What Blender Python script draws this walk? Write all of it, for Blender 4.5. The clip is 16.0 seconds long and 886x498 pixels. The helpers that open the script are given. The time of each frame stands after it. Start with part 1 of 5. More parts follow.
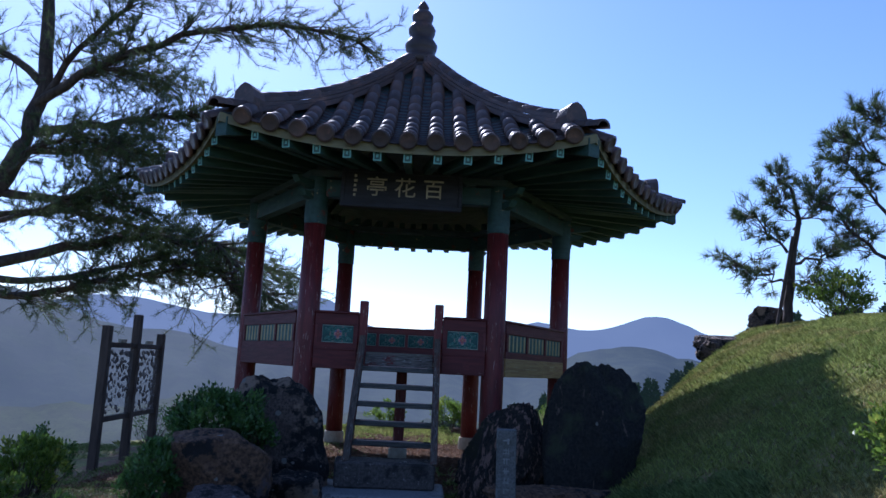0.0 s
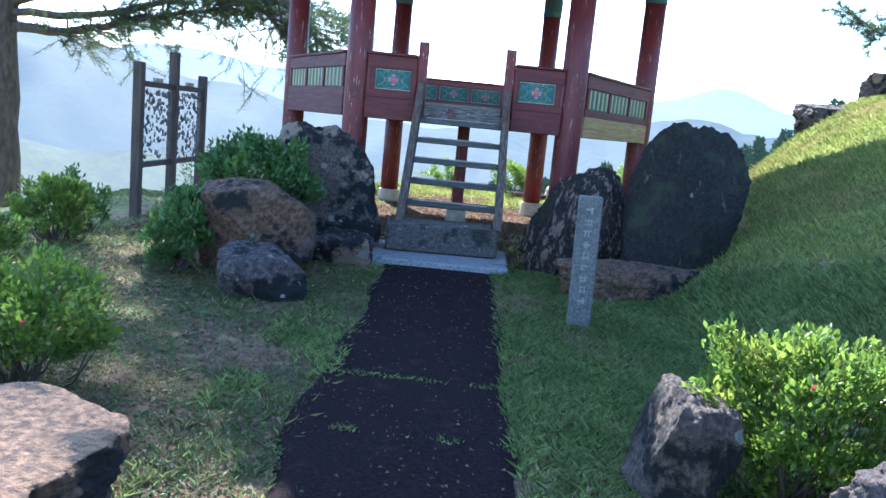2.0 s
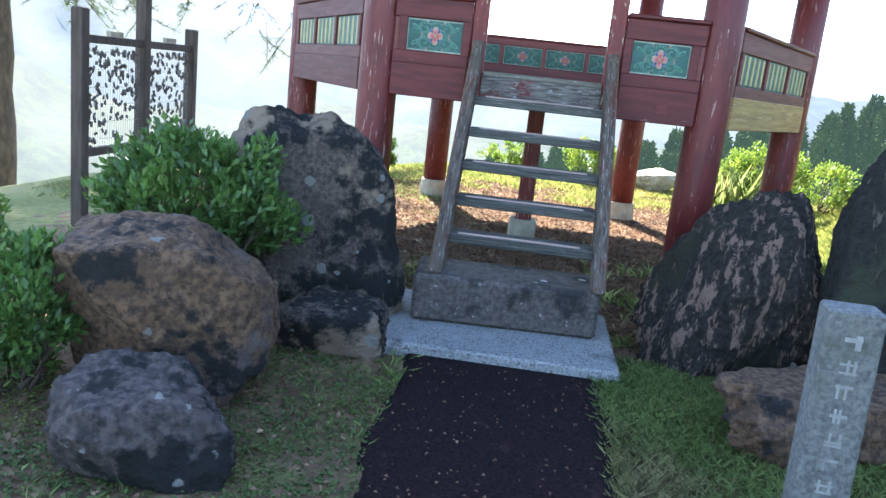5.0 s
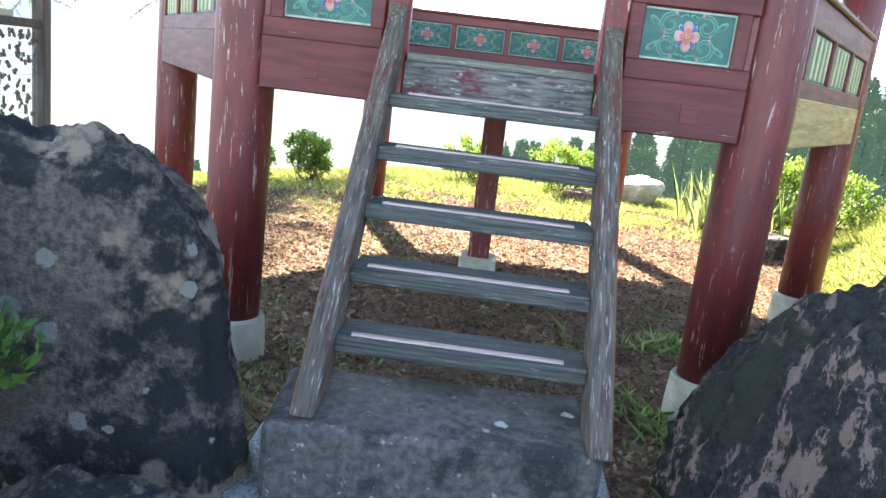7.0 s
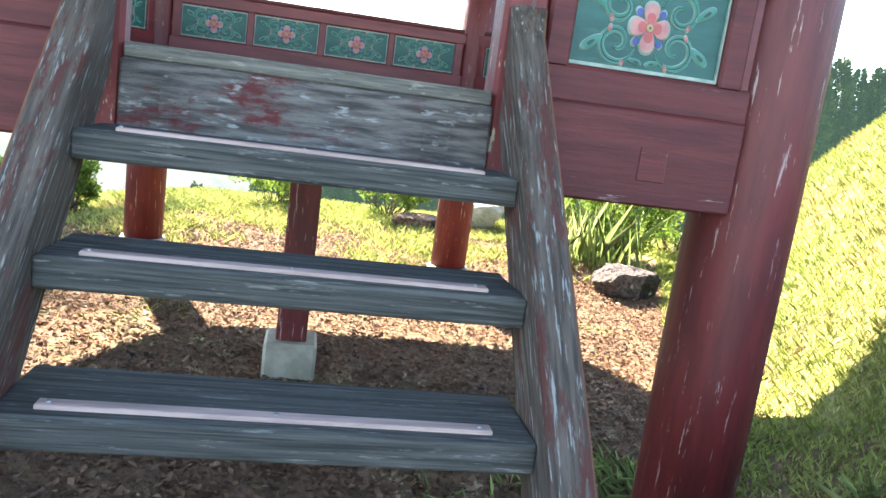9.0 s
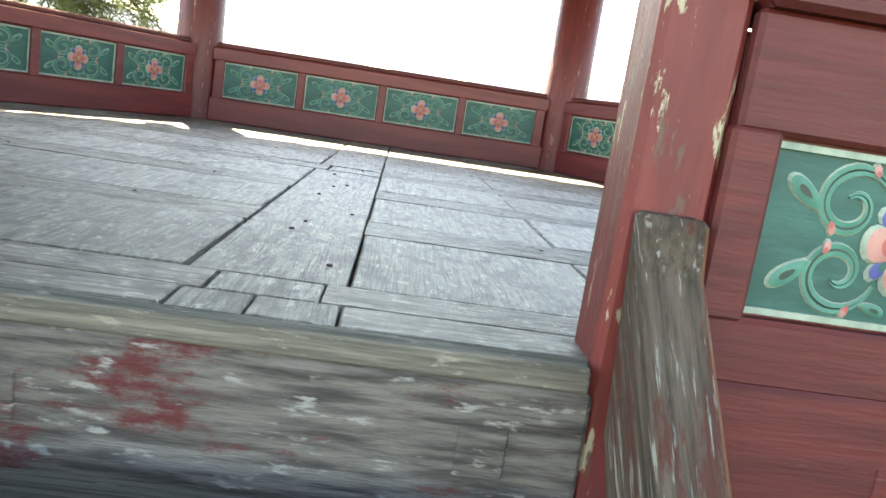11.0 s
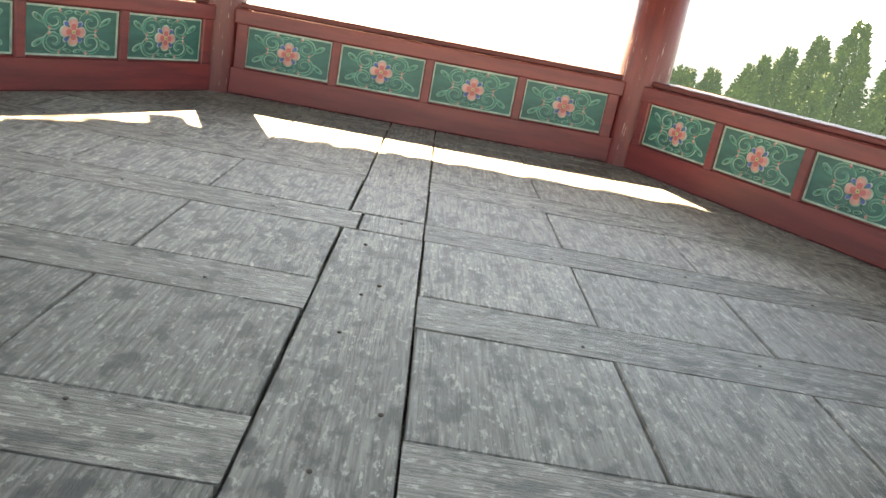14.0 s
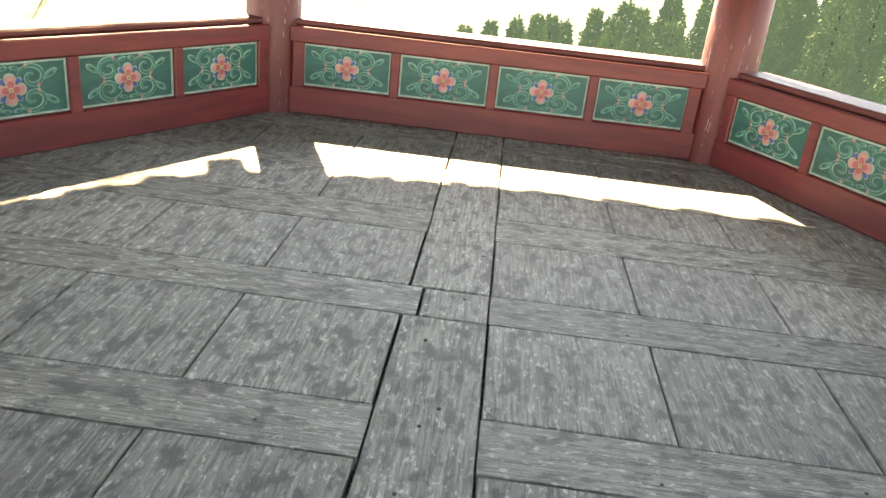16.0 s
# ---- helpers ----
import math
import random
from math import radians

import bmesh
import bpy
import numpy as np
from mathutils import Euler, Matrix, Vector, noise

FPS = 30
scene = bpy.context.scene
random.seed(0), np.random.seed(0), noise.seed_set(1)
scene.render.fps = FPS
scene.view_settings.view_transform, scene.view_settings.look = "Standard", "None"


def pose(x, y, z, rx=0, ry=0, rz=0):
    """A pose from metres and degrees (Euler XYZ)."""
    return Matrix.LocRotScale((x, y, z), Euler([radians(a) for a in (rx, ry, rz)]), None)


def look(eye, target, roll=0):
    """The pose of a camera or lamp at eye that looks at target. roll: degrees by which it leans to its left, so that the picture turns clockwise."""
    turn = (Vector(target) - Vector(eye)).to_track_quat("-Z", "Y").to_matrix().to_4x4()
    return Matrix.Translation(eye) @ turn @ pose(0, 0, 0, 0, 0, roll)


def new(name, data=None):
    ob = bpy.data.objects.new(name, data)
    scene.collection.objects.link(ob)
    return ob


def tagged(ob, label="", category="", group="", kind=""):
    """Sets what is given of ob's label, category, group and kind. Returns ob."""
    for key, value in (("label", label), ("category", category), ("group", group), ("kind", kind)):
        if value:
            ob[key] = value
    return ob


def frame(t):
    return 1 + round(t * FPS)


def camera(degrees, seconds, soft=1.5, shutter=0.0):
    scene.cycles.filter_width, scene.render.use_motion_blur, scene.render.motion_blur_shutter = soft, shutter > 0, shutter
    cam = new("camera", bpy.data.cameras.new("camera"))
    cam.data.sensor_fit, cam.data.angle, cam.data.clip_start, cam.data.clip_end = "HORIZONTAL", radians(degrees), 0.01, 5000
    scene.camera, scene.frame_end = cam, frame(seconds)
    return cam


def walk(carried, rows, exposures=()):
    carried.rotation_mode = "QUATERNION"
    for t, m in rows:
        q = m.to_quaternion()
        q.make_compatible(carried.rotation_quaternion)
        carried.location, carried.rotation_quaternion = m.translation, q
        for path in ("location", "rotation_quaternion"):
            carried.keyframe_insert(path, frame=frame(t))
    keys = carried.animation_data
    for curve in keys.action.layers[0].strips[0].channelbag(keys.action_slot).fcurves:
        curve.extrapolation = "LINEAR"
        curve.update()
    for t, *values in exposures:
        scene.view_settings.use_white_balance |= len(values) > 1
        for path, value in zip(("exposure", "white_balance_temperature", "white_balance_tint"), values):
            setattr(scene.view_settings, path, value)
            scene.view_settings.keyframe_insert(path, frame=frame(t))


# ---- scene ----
cam = camera(59.5, 16.0)
PATH = [
    (0, (0.256, -11.354, 1.435), (0.298, -9.376, 1.727), 3.0),
    (0.5, (0.301, -11.153, 1.42), (0.285, -9.155, 1.526), 3.7),
    (1, (0.335, -10.956, 1.361), (0.25, -8.966, 1.178), 2.8),
    (1.5, (0.243, -10.634, 1.34), (0.203, -8.666, 0.983), 3.6),
    (2, (0.186, -10.219, 1.331), (0.126, -8.246, 1.011), 5.5),
    (2.5, (0.107, -9.741, 1.341), (-0.03, -7.764, 1.075), 4.6),
    (3, (0.092, -9.301, 1.355), (-0.06, -7.323, 1.108), 5.9),
    (3.5, (0.053, -8.767, 1.353), (-0.13, -6.797, 1.06), 5.7),
    (3.7, (0.01, -8.584, 1.378), (-0.142, -6.613, 1.074), 5.9),
    (5.8, (-0.034, -6.576, 1.478), (-0.243, -4.647, 0.995), 6.4),
    (6, (-0.071, -6.372, 1.469), (-0.232, -4.433, 1.007), 6.1),
    (6.5, (0.015, -5.904, 1.476), (-0.061, -3.96, 1.015), 5.8),
    (7, (0.028, -5.403, 1.472), (-0.074, -3.456, 1.025), 6.8),
    (7.5, (0.005, -4.941, 1.507), (-0.075, -2.986, 1.096), 5.9),
    (8, (-0.044, -4.513, 1.529), (-0.123, -2.55, 1.156), 4.9),
    (8.5, (-0.079, -4.157, 1.511), (0.141, -2.206, 1.132), 7.0),
    (8.7, (-0.048, -4.013, 1.501), (0.309, -2.083, 1.114), 7.8),
    (10.8, (0.124, -2.965, 1.742), (0.398, -1.011, 1.415), 9.4),
    (11, (0.13, -2.925, 1.797), (0.285, -0.961, 1.448), 8.8),
    (11.5, (0.092, -2.834, 1.853), (0.071, -0.866, 1.5), 6.7),
    (12, (-0.024, -2.614, 1.945), (0.038, -0.653, 1.556), 7.2),
    (12.5, (-0.066, -2.584, 2.047), (0.116, -0.649, 1.571), 10.8),
    (13, (0.014, -2.46, 2.073), (0.14, -0.545, 1.51), 9.1),
    (13.5, (0.056, -2.401, 2.191), (0.138, -0.488, 1.615), 10.3),
    (14, (0.042, -2.247, 2.181), (0.137, -0.342, 1.582), 10.9),
    (14.5, (0.028, -2.243, 2.163), (0.12, -0.362, 1.489), 9.9),
    (15, (-0.022, -2.199, 2.303), (0.142, -0.338, 1.591), 10.3),
    (15.5, (0.0, -2.114, 2.407), (0.108, -0.24, 1.716), 8.9),
    (16, (0.041, -1.974, 2.521), (-0.053, -0.137, 1.736), 6.2),
]
EXPOSURES = [(0, 0.3, 5100, 24), (0.6, 0.65, 5100, 20), (1.1, 1.35, 4700, 11), (1.5, 2.3, 5500, 10), (2.0, 2.55, 5400, 11), (3.7, 2.5, 5200, 11), (5.8, 3.5, 7200, 12), (7.2, 3.6, 7100, 12), (8.7, 3.4, 7000, 12), (10.8, 3.7, 9800, 11), (12, 3.5, 9400, 11), (13.5, 3.75, 11200, 14), (15, 4.0, 11700, 15), (16, 4.0, 11700, 15)]
walk(cam, [(t, look(eye, target, roll)) for t, eye, target, roll in PATH], EXPOSURES)

# ---- sky and sun ----
SUN_EL, SUN_AZ = 39.7, -21.0          # degrees up, degrees clockwise from +y
world = bpy.data.worlds.new("sky")
scene.world = world
world.use_nodes = True
wn = world.node_tree.nodes
sky = wn.new("ShaderNodeTexSky")
sky.sky_type, sky.sun_disc = "NISHITA", False
sky.sun_elevation, sky.sun_rotation = radians(SUN_EL), radians(SUN_AZ)
sky.air_density, sky.dust_density, sky.ozone_density = 1.0, 0.35, 3.0
wn["Background"].inputs["Strength"].default_value = 0.13
world.node_tree.links.new(sky.outputs[0], wn["Background"].inputs["Color"])
sun = new("sun", bpy.data.lights.new("sun", "SUN"))
sun.data.energy, sun.data.angle, sun.data.color = 5.0, radians(0.6), (1.0, 0.93, 0.82)
ca = math.cos(radians(SUN_EL))
SUN_DIR = Vector((math.sin(radians(SUN_AZ)) * ca, math.cos(radians(SUN_AZ)) * ca, math.sin(radians(SUN_EL))))
sun.matrix_world = look(SUN_DIR * 60, (0, 0, 0))

# ---- materials ----
def surf(name, c1, c2, scale=6.0, stretch=(1, 1, 1), rough=0.75, bump=0.25, c3=None, patch=2.0, cut=(0.5, 0.62),
         pstretch=(1, 1, 1), c4=None, cut4=(0.6, 0.66), patch4=9.0, p4=(1, 1, 1), sheer=0.0, rand=0.0, island=False, metal=0.0, spec=0.4, fine=6.0, coarse=0.35, deep=0.02, spots=None):
    """A procedural surface: grain c1-c2, patches c3 and spots c4, bump, and chance from piece to piece."""
    m = bpy.data.materials.new(name)
    m.use_nodes = True
    nt = m.node_tree
    n, l = nt.nodes, nt.links
    b = n["Principled BSDF"]
    tc = n.new("ShaderNodeTexCoord")
    vec = tc.outputs["Object"]
    if rand and not island:
        oi = n.new("ShaderNodeObjectInfo")
        chance = oi.outputs["Random"]
        sc = n.new("ShaderNodeMath"); sc.operation = "MULTIPLY"; sc.inputs[1].default_value = 37.0
        l.new(chance, sc.inputs[0])
        ad = n.new("ShaderNodeVectorMath"); ad.operation = "ADD"
        l.new(vec, ad.inputs[0]); l.new(sc.outputs[0], ad.inputs[1])
        vec = ad.outputs[0]
    elif island:
        ge = n.new("ShaderNodeNewGeometry")
        chance = ge.outputs["Random Per Island"]

    def noise_at(s, st, detail=5.0, r=0.6):
        mp = n.new("ShaderNodeMapping"); mp.inputs["Scale"].default_value = st
        l.new(vec, mp.inputs["Vector"])
        t = n.new("ShaderNodeTexNoise")
        t.inputs["Scale"].default_value, t.inputs["Detail"].default_value, t.inputs["Roughness"].default_value = s, detail, r
        l.new(mp.outputs[0], t.inputs["Vector"])
        return t.outputs["Fac"]

    def ramp(fac, lo, hi):
        r = n.new("ShaderNodeMapRange"); r.interpolation_type = "SMOOTHSTEP"
        r.inputs["From Min"].default_value, r.inputs["From Max"].default_value = lo, hi
        l.new(fac, r.inputs["Value"])
        return r.outputs[0]

    def mix(fac, a, c):
        x = n.new("ShaderNodeMix"); x.data_type = "RGBA"
        l.new(fac, x.inputs["Factor"])
        for sock, v in ((x.inputs["A"], a), (x.inputs["B"], c)):
            if isinstance(v, tuple):
                sock.default_value = (*v, 1)
            else:
                l.new(v, sock)
        return x.outputs["Result"]

    g = noise_at(scale, stretch)
    col = mix(ramp(g, 0.32, 0.68), c1, c2)
    big = noise_at(max(0.4, scale * 0.12), stretch, 3.0)
    dark = tuple(v * (1 - coarse) for v in c1)
    col = mix(ramp(big, 0.5, 0.75), col, dark)
    if c3:
        col = mix(ramp(noise_at(patch, pstretch, 9.0, 0.72), *cut), col, c3)
    if c4:
        col = mix(ramp(noise_at(patch4, p4, 5.0, 0.6), *cut4), col, c4)
    if spots:                                     # round lichen discs: cells, largest radius, share of cells, colour
        cells, reach, share, tone = spots
        wb = n.new("ShaderNodeTexNoise"); wb.inputs["Scale"].default_value = cells * 3
        l.new(vec, wb.inputs["Vector"])
        wm = n.new("ShaderNodeMix"); wm.data_type = "RGBA"; wm.inputs["Factor"].default_value = 0.03
        l.new(vec, wm.inputs["A"]); l.new(wb.outputs["Color"], wm.inputs["B"])
        vo = n.new("ShaderNodeTexVoronoi"); vo.inputs["Scale"].default_value = cells
        l.new(wm.outputs["Result"], vo.inputs["Vector"])
        sp = n.new("ShaderNodeSeparateColor"); l.new(vo.outputs["Color"], sp.inputs[0])
        size = n.new("ShaderNodeMapRange")
        size.inputs["From Min"].default_value, size.inputs["From Max"].default_value = 1 - share, 1
        size.inputs["To Min"].default_value, size.inputs["To Max"].default_value = 0.0, reach
        l.new(sp.outputs[0], size.inputs["Value"])
        less = n.new("ShaderNodeMath"); less.operation = "SUBTRACT"
        l.new(size.outputs[0], less.inputs[0]); l.new(vo.outputs["Distance"], less.inputs[1])
        col = mix(ramp(less.outputs[0], 0.0, 0.05), col, tone)
    if rand:
        hs = n.new("ShaderNodeHueSaturation")
        mr = n.new("ShaderNodeMapRange")
        mr.inputs["To Min"].default_value, mr.inputs["To Max"].default_value = 1 - rand, 1 + rand
        l.new(chance, mr.inputs["Value"]); l.new(mr.outputs[0], hs.inputs["Value"]); l.new(col, hs.inputs["Color"])
        col = hs.outputs[0]
    l.new(col, b.inputs["Base Color"])
    b.inputs["Metallic"].default_value, b.inputs["Specular IOR Level"].default_value = metal, spec
    rr = n.new("ShaderNodeMapRange")
    rr.inputs["To Min"].default_value, rr.inputs["To Max"].default_value = max(0.05, rough - 0.12), min(1.0, rough + 0.12)
    l.new(g, rr.inputs["Value"]); l.new(rr.outputs[0], b.inputs["Roughness"])
    if bump:
        bp = n.new("ShaderNodeBump")
        bp.inputs["Strength"].default_value, bp.inputs["Distance"].default_value = bump, deep
        l.new(noise_at(scale * fine / 3, stretch, 6.0, 0.7), bp.inputs["Height"])
        l.new(bp.outputs[0], b.inputs["Normal"])
    if sheer:
        tr = n.new("ShaderNodeBsdfTranslucent"); l.new(col, tr.inputs["Color"])
        ms = n.new("ShaderNodeMixShader"); ms.inputs[0].default_value = sheer
        l.new(b.outputs[0], ms.inputs[1]); l.new(tr.outputs[0], ms.inputs[2])
        l.new(ms.outputs[0], n["Material Output"].inputs["Surface"])
    return m


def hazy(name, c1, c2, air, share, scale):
    """Distant land with haze painted in: an emission (air) mixed over the base colour."""
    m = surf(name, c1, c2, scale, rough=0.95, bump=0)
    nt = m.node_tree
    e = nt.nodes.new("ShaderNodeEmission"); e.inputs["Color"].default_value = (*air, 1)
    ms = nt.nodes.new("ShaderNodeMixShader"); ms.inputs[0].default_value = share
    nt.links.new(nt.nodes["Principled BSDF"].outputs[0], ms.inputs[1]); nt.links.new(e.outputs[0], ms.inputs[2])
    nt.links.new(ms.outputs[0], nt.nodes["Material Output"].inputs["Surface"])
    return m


RED_POST = surf("red_paint_post", (0.14, 0.019, 0.0175), (0.085, 0.0125, 0.012), 7, (3, 3, 0.5), 0.5, 0.15, (0.36, 0.25, 0.22), 8, (0.60, 0.635), (7, 7, 0.6), rand=0.08)
RED = surf("red_paint_wood", (0.115, 0.017, 0.015), (0.07, 0.011, 0.0105), 7, (0.5, 5, 5), 0.6, 0.2, (0.33, 0.22, 0.19), 6, (0.64, 0.69), (0.5, 8, 8), rand=0.08)
RED_IN = surf("red_paint_rail", (0.155, 0.021, 0.020), (0.10, 0.014, 0.015), 6, (0.5, 4, 4), 0.45, 0.1, (0.27, 0.095, 0.08), 4, (0.66, 0.8), (0.6, 6, 6))
WORN = surf("worn_painted_beam", (0.20, 0.18, 0.16), (0.055, 0.049, 0.044), 20, (0.45, 4, 4), 0.8, 0.9, (0.125, 0.026, 0.025), 5, (0.51, 0.62), (0.9, 2.2, 2.2), (0.33, 0.32, 0.30), (0.58, 0.70), 42, (0.4, 1.5, 1.5), deep=0.012)
POST_WORN = surf("flaking_red_post", (0.165, 0.024, 0.021), (0.11, 0.017, 0.016), 7, (3, 3, 0.6), 0.55, 0.3, (0.34, 0.29, 0.20), 8, (0.59, 0.625), (4, 4, 1.0), (0.10, 0.05, 0.04), (0.60, 0.66), 14, (2, 2, 0.5))
GREY_X = surf("weathered_plank", (0.33, 0.30, 0.245), (0.115, 0.105, 0.086), 18, (0.45, 7, 7), 0.44, 0.9, (0.52, 0.485, 0.41), 70, (0.545, 0.615), (0.45, 1.0, 1.0), (0.085, 0.078, 0.066), (0.48, 0.64), 24, (0.6, 1.0, 1.0), rand=0.16, spec=0.55, deep=0.010)
EDGE_PLANK = surf("grooved_plank", (0.22, 0.20, 0.16), (0.10, 0.092, 0.075), 22, (0.3, 6, 6), 0.75, 0.8, (0.30, 0.275, 0.22), 40, (0.56, 0.66), (0.4, 2, 2), deep=0.008)
OCHRE = surf("faded_ochre_beam", (0.36, 0.23, 0.075), (0.24, 0.14, 0.05), 8, (0.4, 5, 5), 0.7, 0.3, (0.42, 0.31, 0.14), 5, (0.55, 0.68), (0.5, 6, 6))
TREAD = surf("weathered_tread", (0.125, 0.122, 0.107), (0.045, 0.045, 0.041), 15, (0.25, 9, 9), 0.88, 0.9, (0.23, 0.22, 0.195), 30, (0.57, 0.66), (0.3, 3, 3), rand=0.12, spec=0.15, deep=0.01)
STRINGER = surf("weathered_stringer", (0.15, 0.115, 0.088), (0.055, 0.043, 0.034), 15, (0.35, 6, 6), 0.85, 0.9, (0.105, 0.040, 0.031), 6, (0.52, 0.60), (0.6, 3, 3), (0.30, 0.29, 0.26), (0.58, 0.68), 45, (0.25, 3, 3), spec=0.2, deep=0.012)
STRINGER_IN = surf("red_brown_stringer_side", (0.25, 0.105, 0.055), (0.12, 0.052, 0.032), 10, (0.5, 6, 6), 0.8, 0.6, (0.16, 0.13, 0.10), 7, (0.56, 0.64), (0.6, 3, 3), spec=0.2)
STRIP = surf("grip_strip", (0.46, 0.32, 0.27), (0.28, 0.19, 0.16), 14, (0.3, 4, 4), 0.7, 0.3)
CONCRETE = surf("mossy_concrete", (0.10, 0.085, 0.075), (0.045, 0.039, 0.035), 34, rough=0.9, bump=0.8, c3=(0.017, 0.0165, 0.015), patch=4, cut=(0.50, 0.62), c4=(0.24, 0.22, 0.20), cut4=(0.63, 0.70), patch4=22, deep=0.01, spots=(9.0, 0.34, 0.2, (0.36, 0.34, 0.31)))
PALE_CONC = surf("pale_concrete", (0.43, 0.39, 0.30), (0.30, 0.268, 0.20), 8, rough=0.9, bump=0.3, c3=(0.24, 0.22, 0.155), patch=3, cut=(0.52, 0.7))
SLAB = surf("pebbled_slab", (0.37, 0.37, 0.36), (0.14, 0.14, 0.135), 95, rough=0.85, bump=0.9, c3=(0.06, 0.06, 0.055), patch=2.6, cut=(0.52, 0.68), c4=(0.06, 0.06, 0.056), cut4=(0.60, 0.66), patch4=60, coarse=0.2, deep=0.01)
ROCK = surf("dark_rock", (0.21, 0.155, 0.125), (0.07, 0.054, 0.046), 40, rough=0.9, bump=1.0, c3=(0.012, 0.0125, 0.012), patch=1.6, cut=(0.44, 0.50), c4=(0.34, 0.245, 0.175), cut4=(0.535, 0.61), patch4=3.0, fine=6, coarse=0.5, deep=0.05, spots=(11.0, 0.38, 0.26, (0.27, 0.265, 0.235)))
ROCK_B = surf("brown_rock", (0.29, 0.165, 0.092), (0.075, 0.046, 0.032), 30, rough=0.9, bump=1.0, c3=(0.15, 0.115, 0.11), patch=2.2, cut=(0.54, 0.64), c4=(0.022, 0.019, 0.017), cut4=(0.54, 0.60), patch4=3.2, fine=5, coarse=0.5, deep=0.06, spots=(10.0, 0.32, 0.14, (0.27, 0.25, 0.22)))
ROCK_D = surf("streaked_rock", (0.048, 0.038, 0.030), (0.009, 0.0085, 0.008), 40, rough=0.85, bump=1.0, c3=(0.30, 0.19, 0.145), patch=10.0, cut=(0.525, 0.575), pstretch=(1.7, 1.7, 0.5), c4=(0.030, 0.030, 0.015), cut4=(0.53, 0.62), patch4=2.2, fine=6, coarse=0.3, deep=0.06, spots=(10.0, 0.3, 0.12, (0.40, 0.37, 0.33)))
ROCK_BIG = surf("mossy_black_rock", (0.040, 0.037, 0.030), (0.014, 0.0135, 0.012), 34, rough=0.9, bump=1.0, c3=(0.17, 0.125, 0.095), patch=8.0, cut=(0.60, 0.66), pstretch=(1.6, 1.6, 0.45), c4=(0.050, 0.058, 0.030), cut4=(0.52, 0.64), patch4=2.6, fine=6, coarse=0.3, deep=0.06, spots=(9.0, 0.22, 0.10, (0.24, 0.235, 0.20)))
ROCK_P = surf("lichened_rock", (0.19, 0.145, 0.13), (0.05, 0.041, 0.038), 30, rough=0.9, bump=1.0, c3=(0.40, 0.39, 0.36), patch=5.0, cut=(0.58, 0.63), c4=(0.016, 0.016, 0.015), cut4=(0.51, 0.56), patch4=2.6, fine=5, coarse=0.3, deep=0.06, spots=(10.0, 0.36, 0.24, (0.34, 0.33, 0.30)))
STELE = surf("granite_post", (0.16, 0.16, 0.15), (0.075, 0.075, 0.072), 60, rough=0.85, bump=0.3, c3=(0.065, 0.072, 0.055), patch=3, cut=(0.50, 0.66), coarse=0.2)
STELE_CUT = surf("carved_letters", (0.27, 0.27, 0.26), (0.20, 0.20, 0.19), 40, rough=0.9, bump=0.1)
TURF = surf("bank_turf", (0.22, 0.205, 0.07), (0.13, 0.14, 0.045), 16, rough=0.95, bump=0.8, c3=(0.26, 0.19, 0.09), patch=1.4, cut=(0.52, 0.68), spec=0.15)
SOIL = surf("soil", (0.20, 0.118, 0.07), (0.095, 0.06, 0.038), 18, rough=0.95, bump=0.8, c3=(0.10, 0.115, 0.035), patch=1.1, cut=(0.52, 0.66), c4=(0.27, 0.19, 0.10), cut4=(0.52, 0.70), patch4=6, spec=0.15)
PATH_M = surf("rubber_chip_path", (0.032, 0.019, 0.020), (0.011, 0.0078, 0.0085), 70, rough=0.95, bump=0.9, c3=(0.052, 0.028, 0.028), patch=7, cut=(0.55, 0.7), c4=(0.075, 0.066, 0.058), cut4=(0.72, 0.75), patch4=55, spec=0.08)
GRASS = surf("grass_blade", (0.29, 0.35, 0.125), (0.19, 0.26, 0.085), 2.0, rough=0.55, bump=0, c3=(0.34, 0.30, 0.15), patch=0.8, cut=(0.52, 0.68), sheer=0.5, rand=0.5, island=True, spec=0.25)
CLOVER = surf("ground_cover_leaf", (0.085, 0.135, 0.04), (0.12, 0.16, 0.045), 3.0, rough=0.5, bump=0, c3=(0.17, 0.17, 0.05), patch=1.5, cut=(0.5, 0.65), sheer=0.4, rand=0.4, island=True, spec=0.3)
BANK_GRASS = surf("bank_grass_blade", (0.34, 0.37, 0.105), (0.23, 0.29, 0.075), 2.0, rough=0.55, bump=0, c3=(0.42, 0.35, 0.14), patch=0.8, cut=(0.48, 0.66), sheer=0.5, rand=0.45, island=True, spec=0.25)
LITTER = surf("dry_leaf", (0.235, 0.135, 0.08), (0.12, 0.075, 0.05), 3.0, rough=0.85, bump=0, c3=(0.36, 0.26, 0.16), patch=5, cut=(0.54, 0.64), sheer=0.2, rand=0.5, island=True, spec=0.15)
LEAF = surf("azalea_leaf", (0.14, 0.215, 0.032), (0.085, 0.155, 0.026), 3.0, rough=0.4, bump=0, c3=(0.26, 0.29, 0.045), patch=3, cut=(0.48, 0.66), sheer=0.55, rand=0.35, island=True, spec=0.4)
LEAF_D = surf("dark_shrub_leaf", (0.095, 0.18, 0.042), (0.06, 0.125, 0.03), 3.0, rough=0.38, bump=0, c3=(0.14, 0.23, 0.05), patch=4, cut=(0.52, 0.66), sheer=0.45, rand=0.35, island=True, spec=0.5)
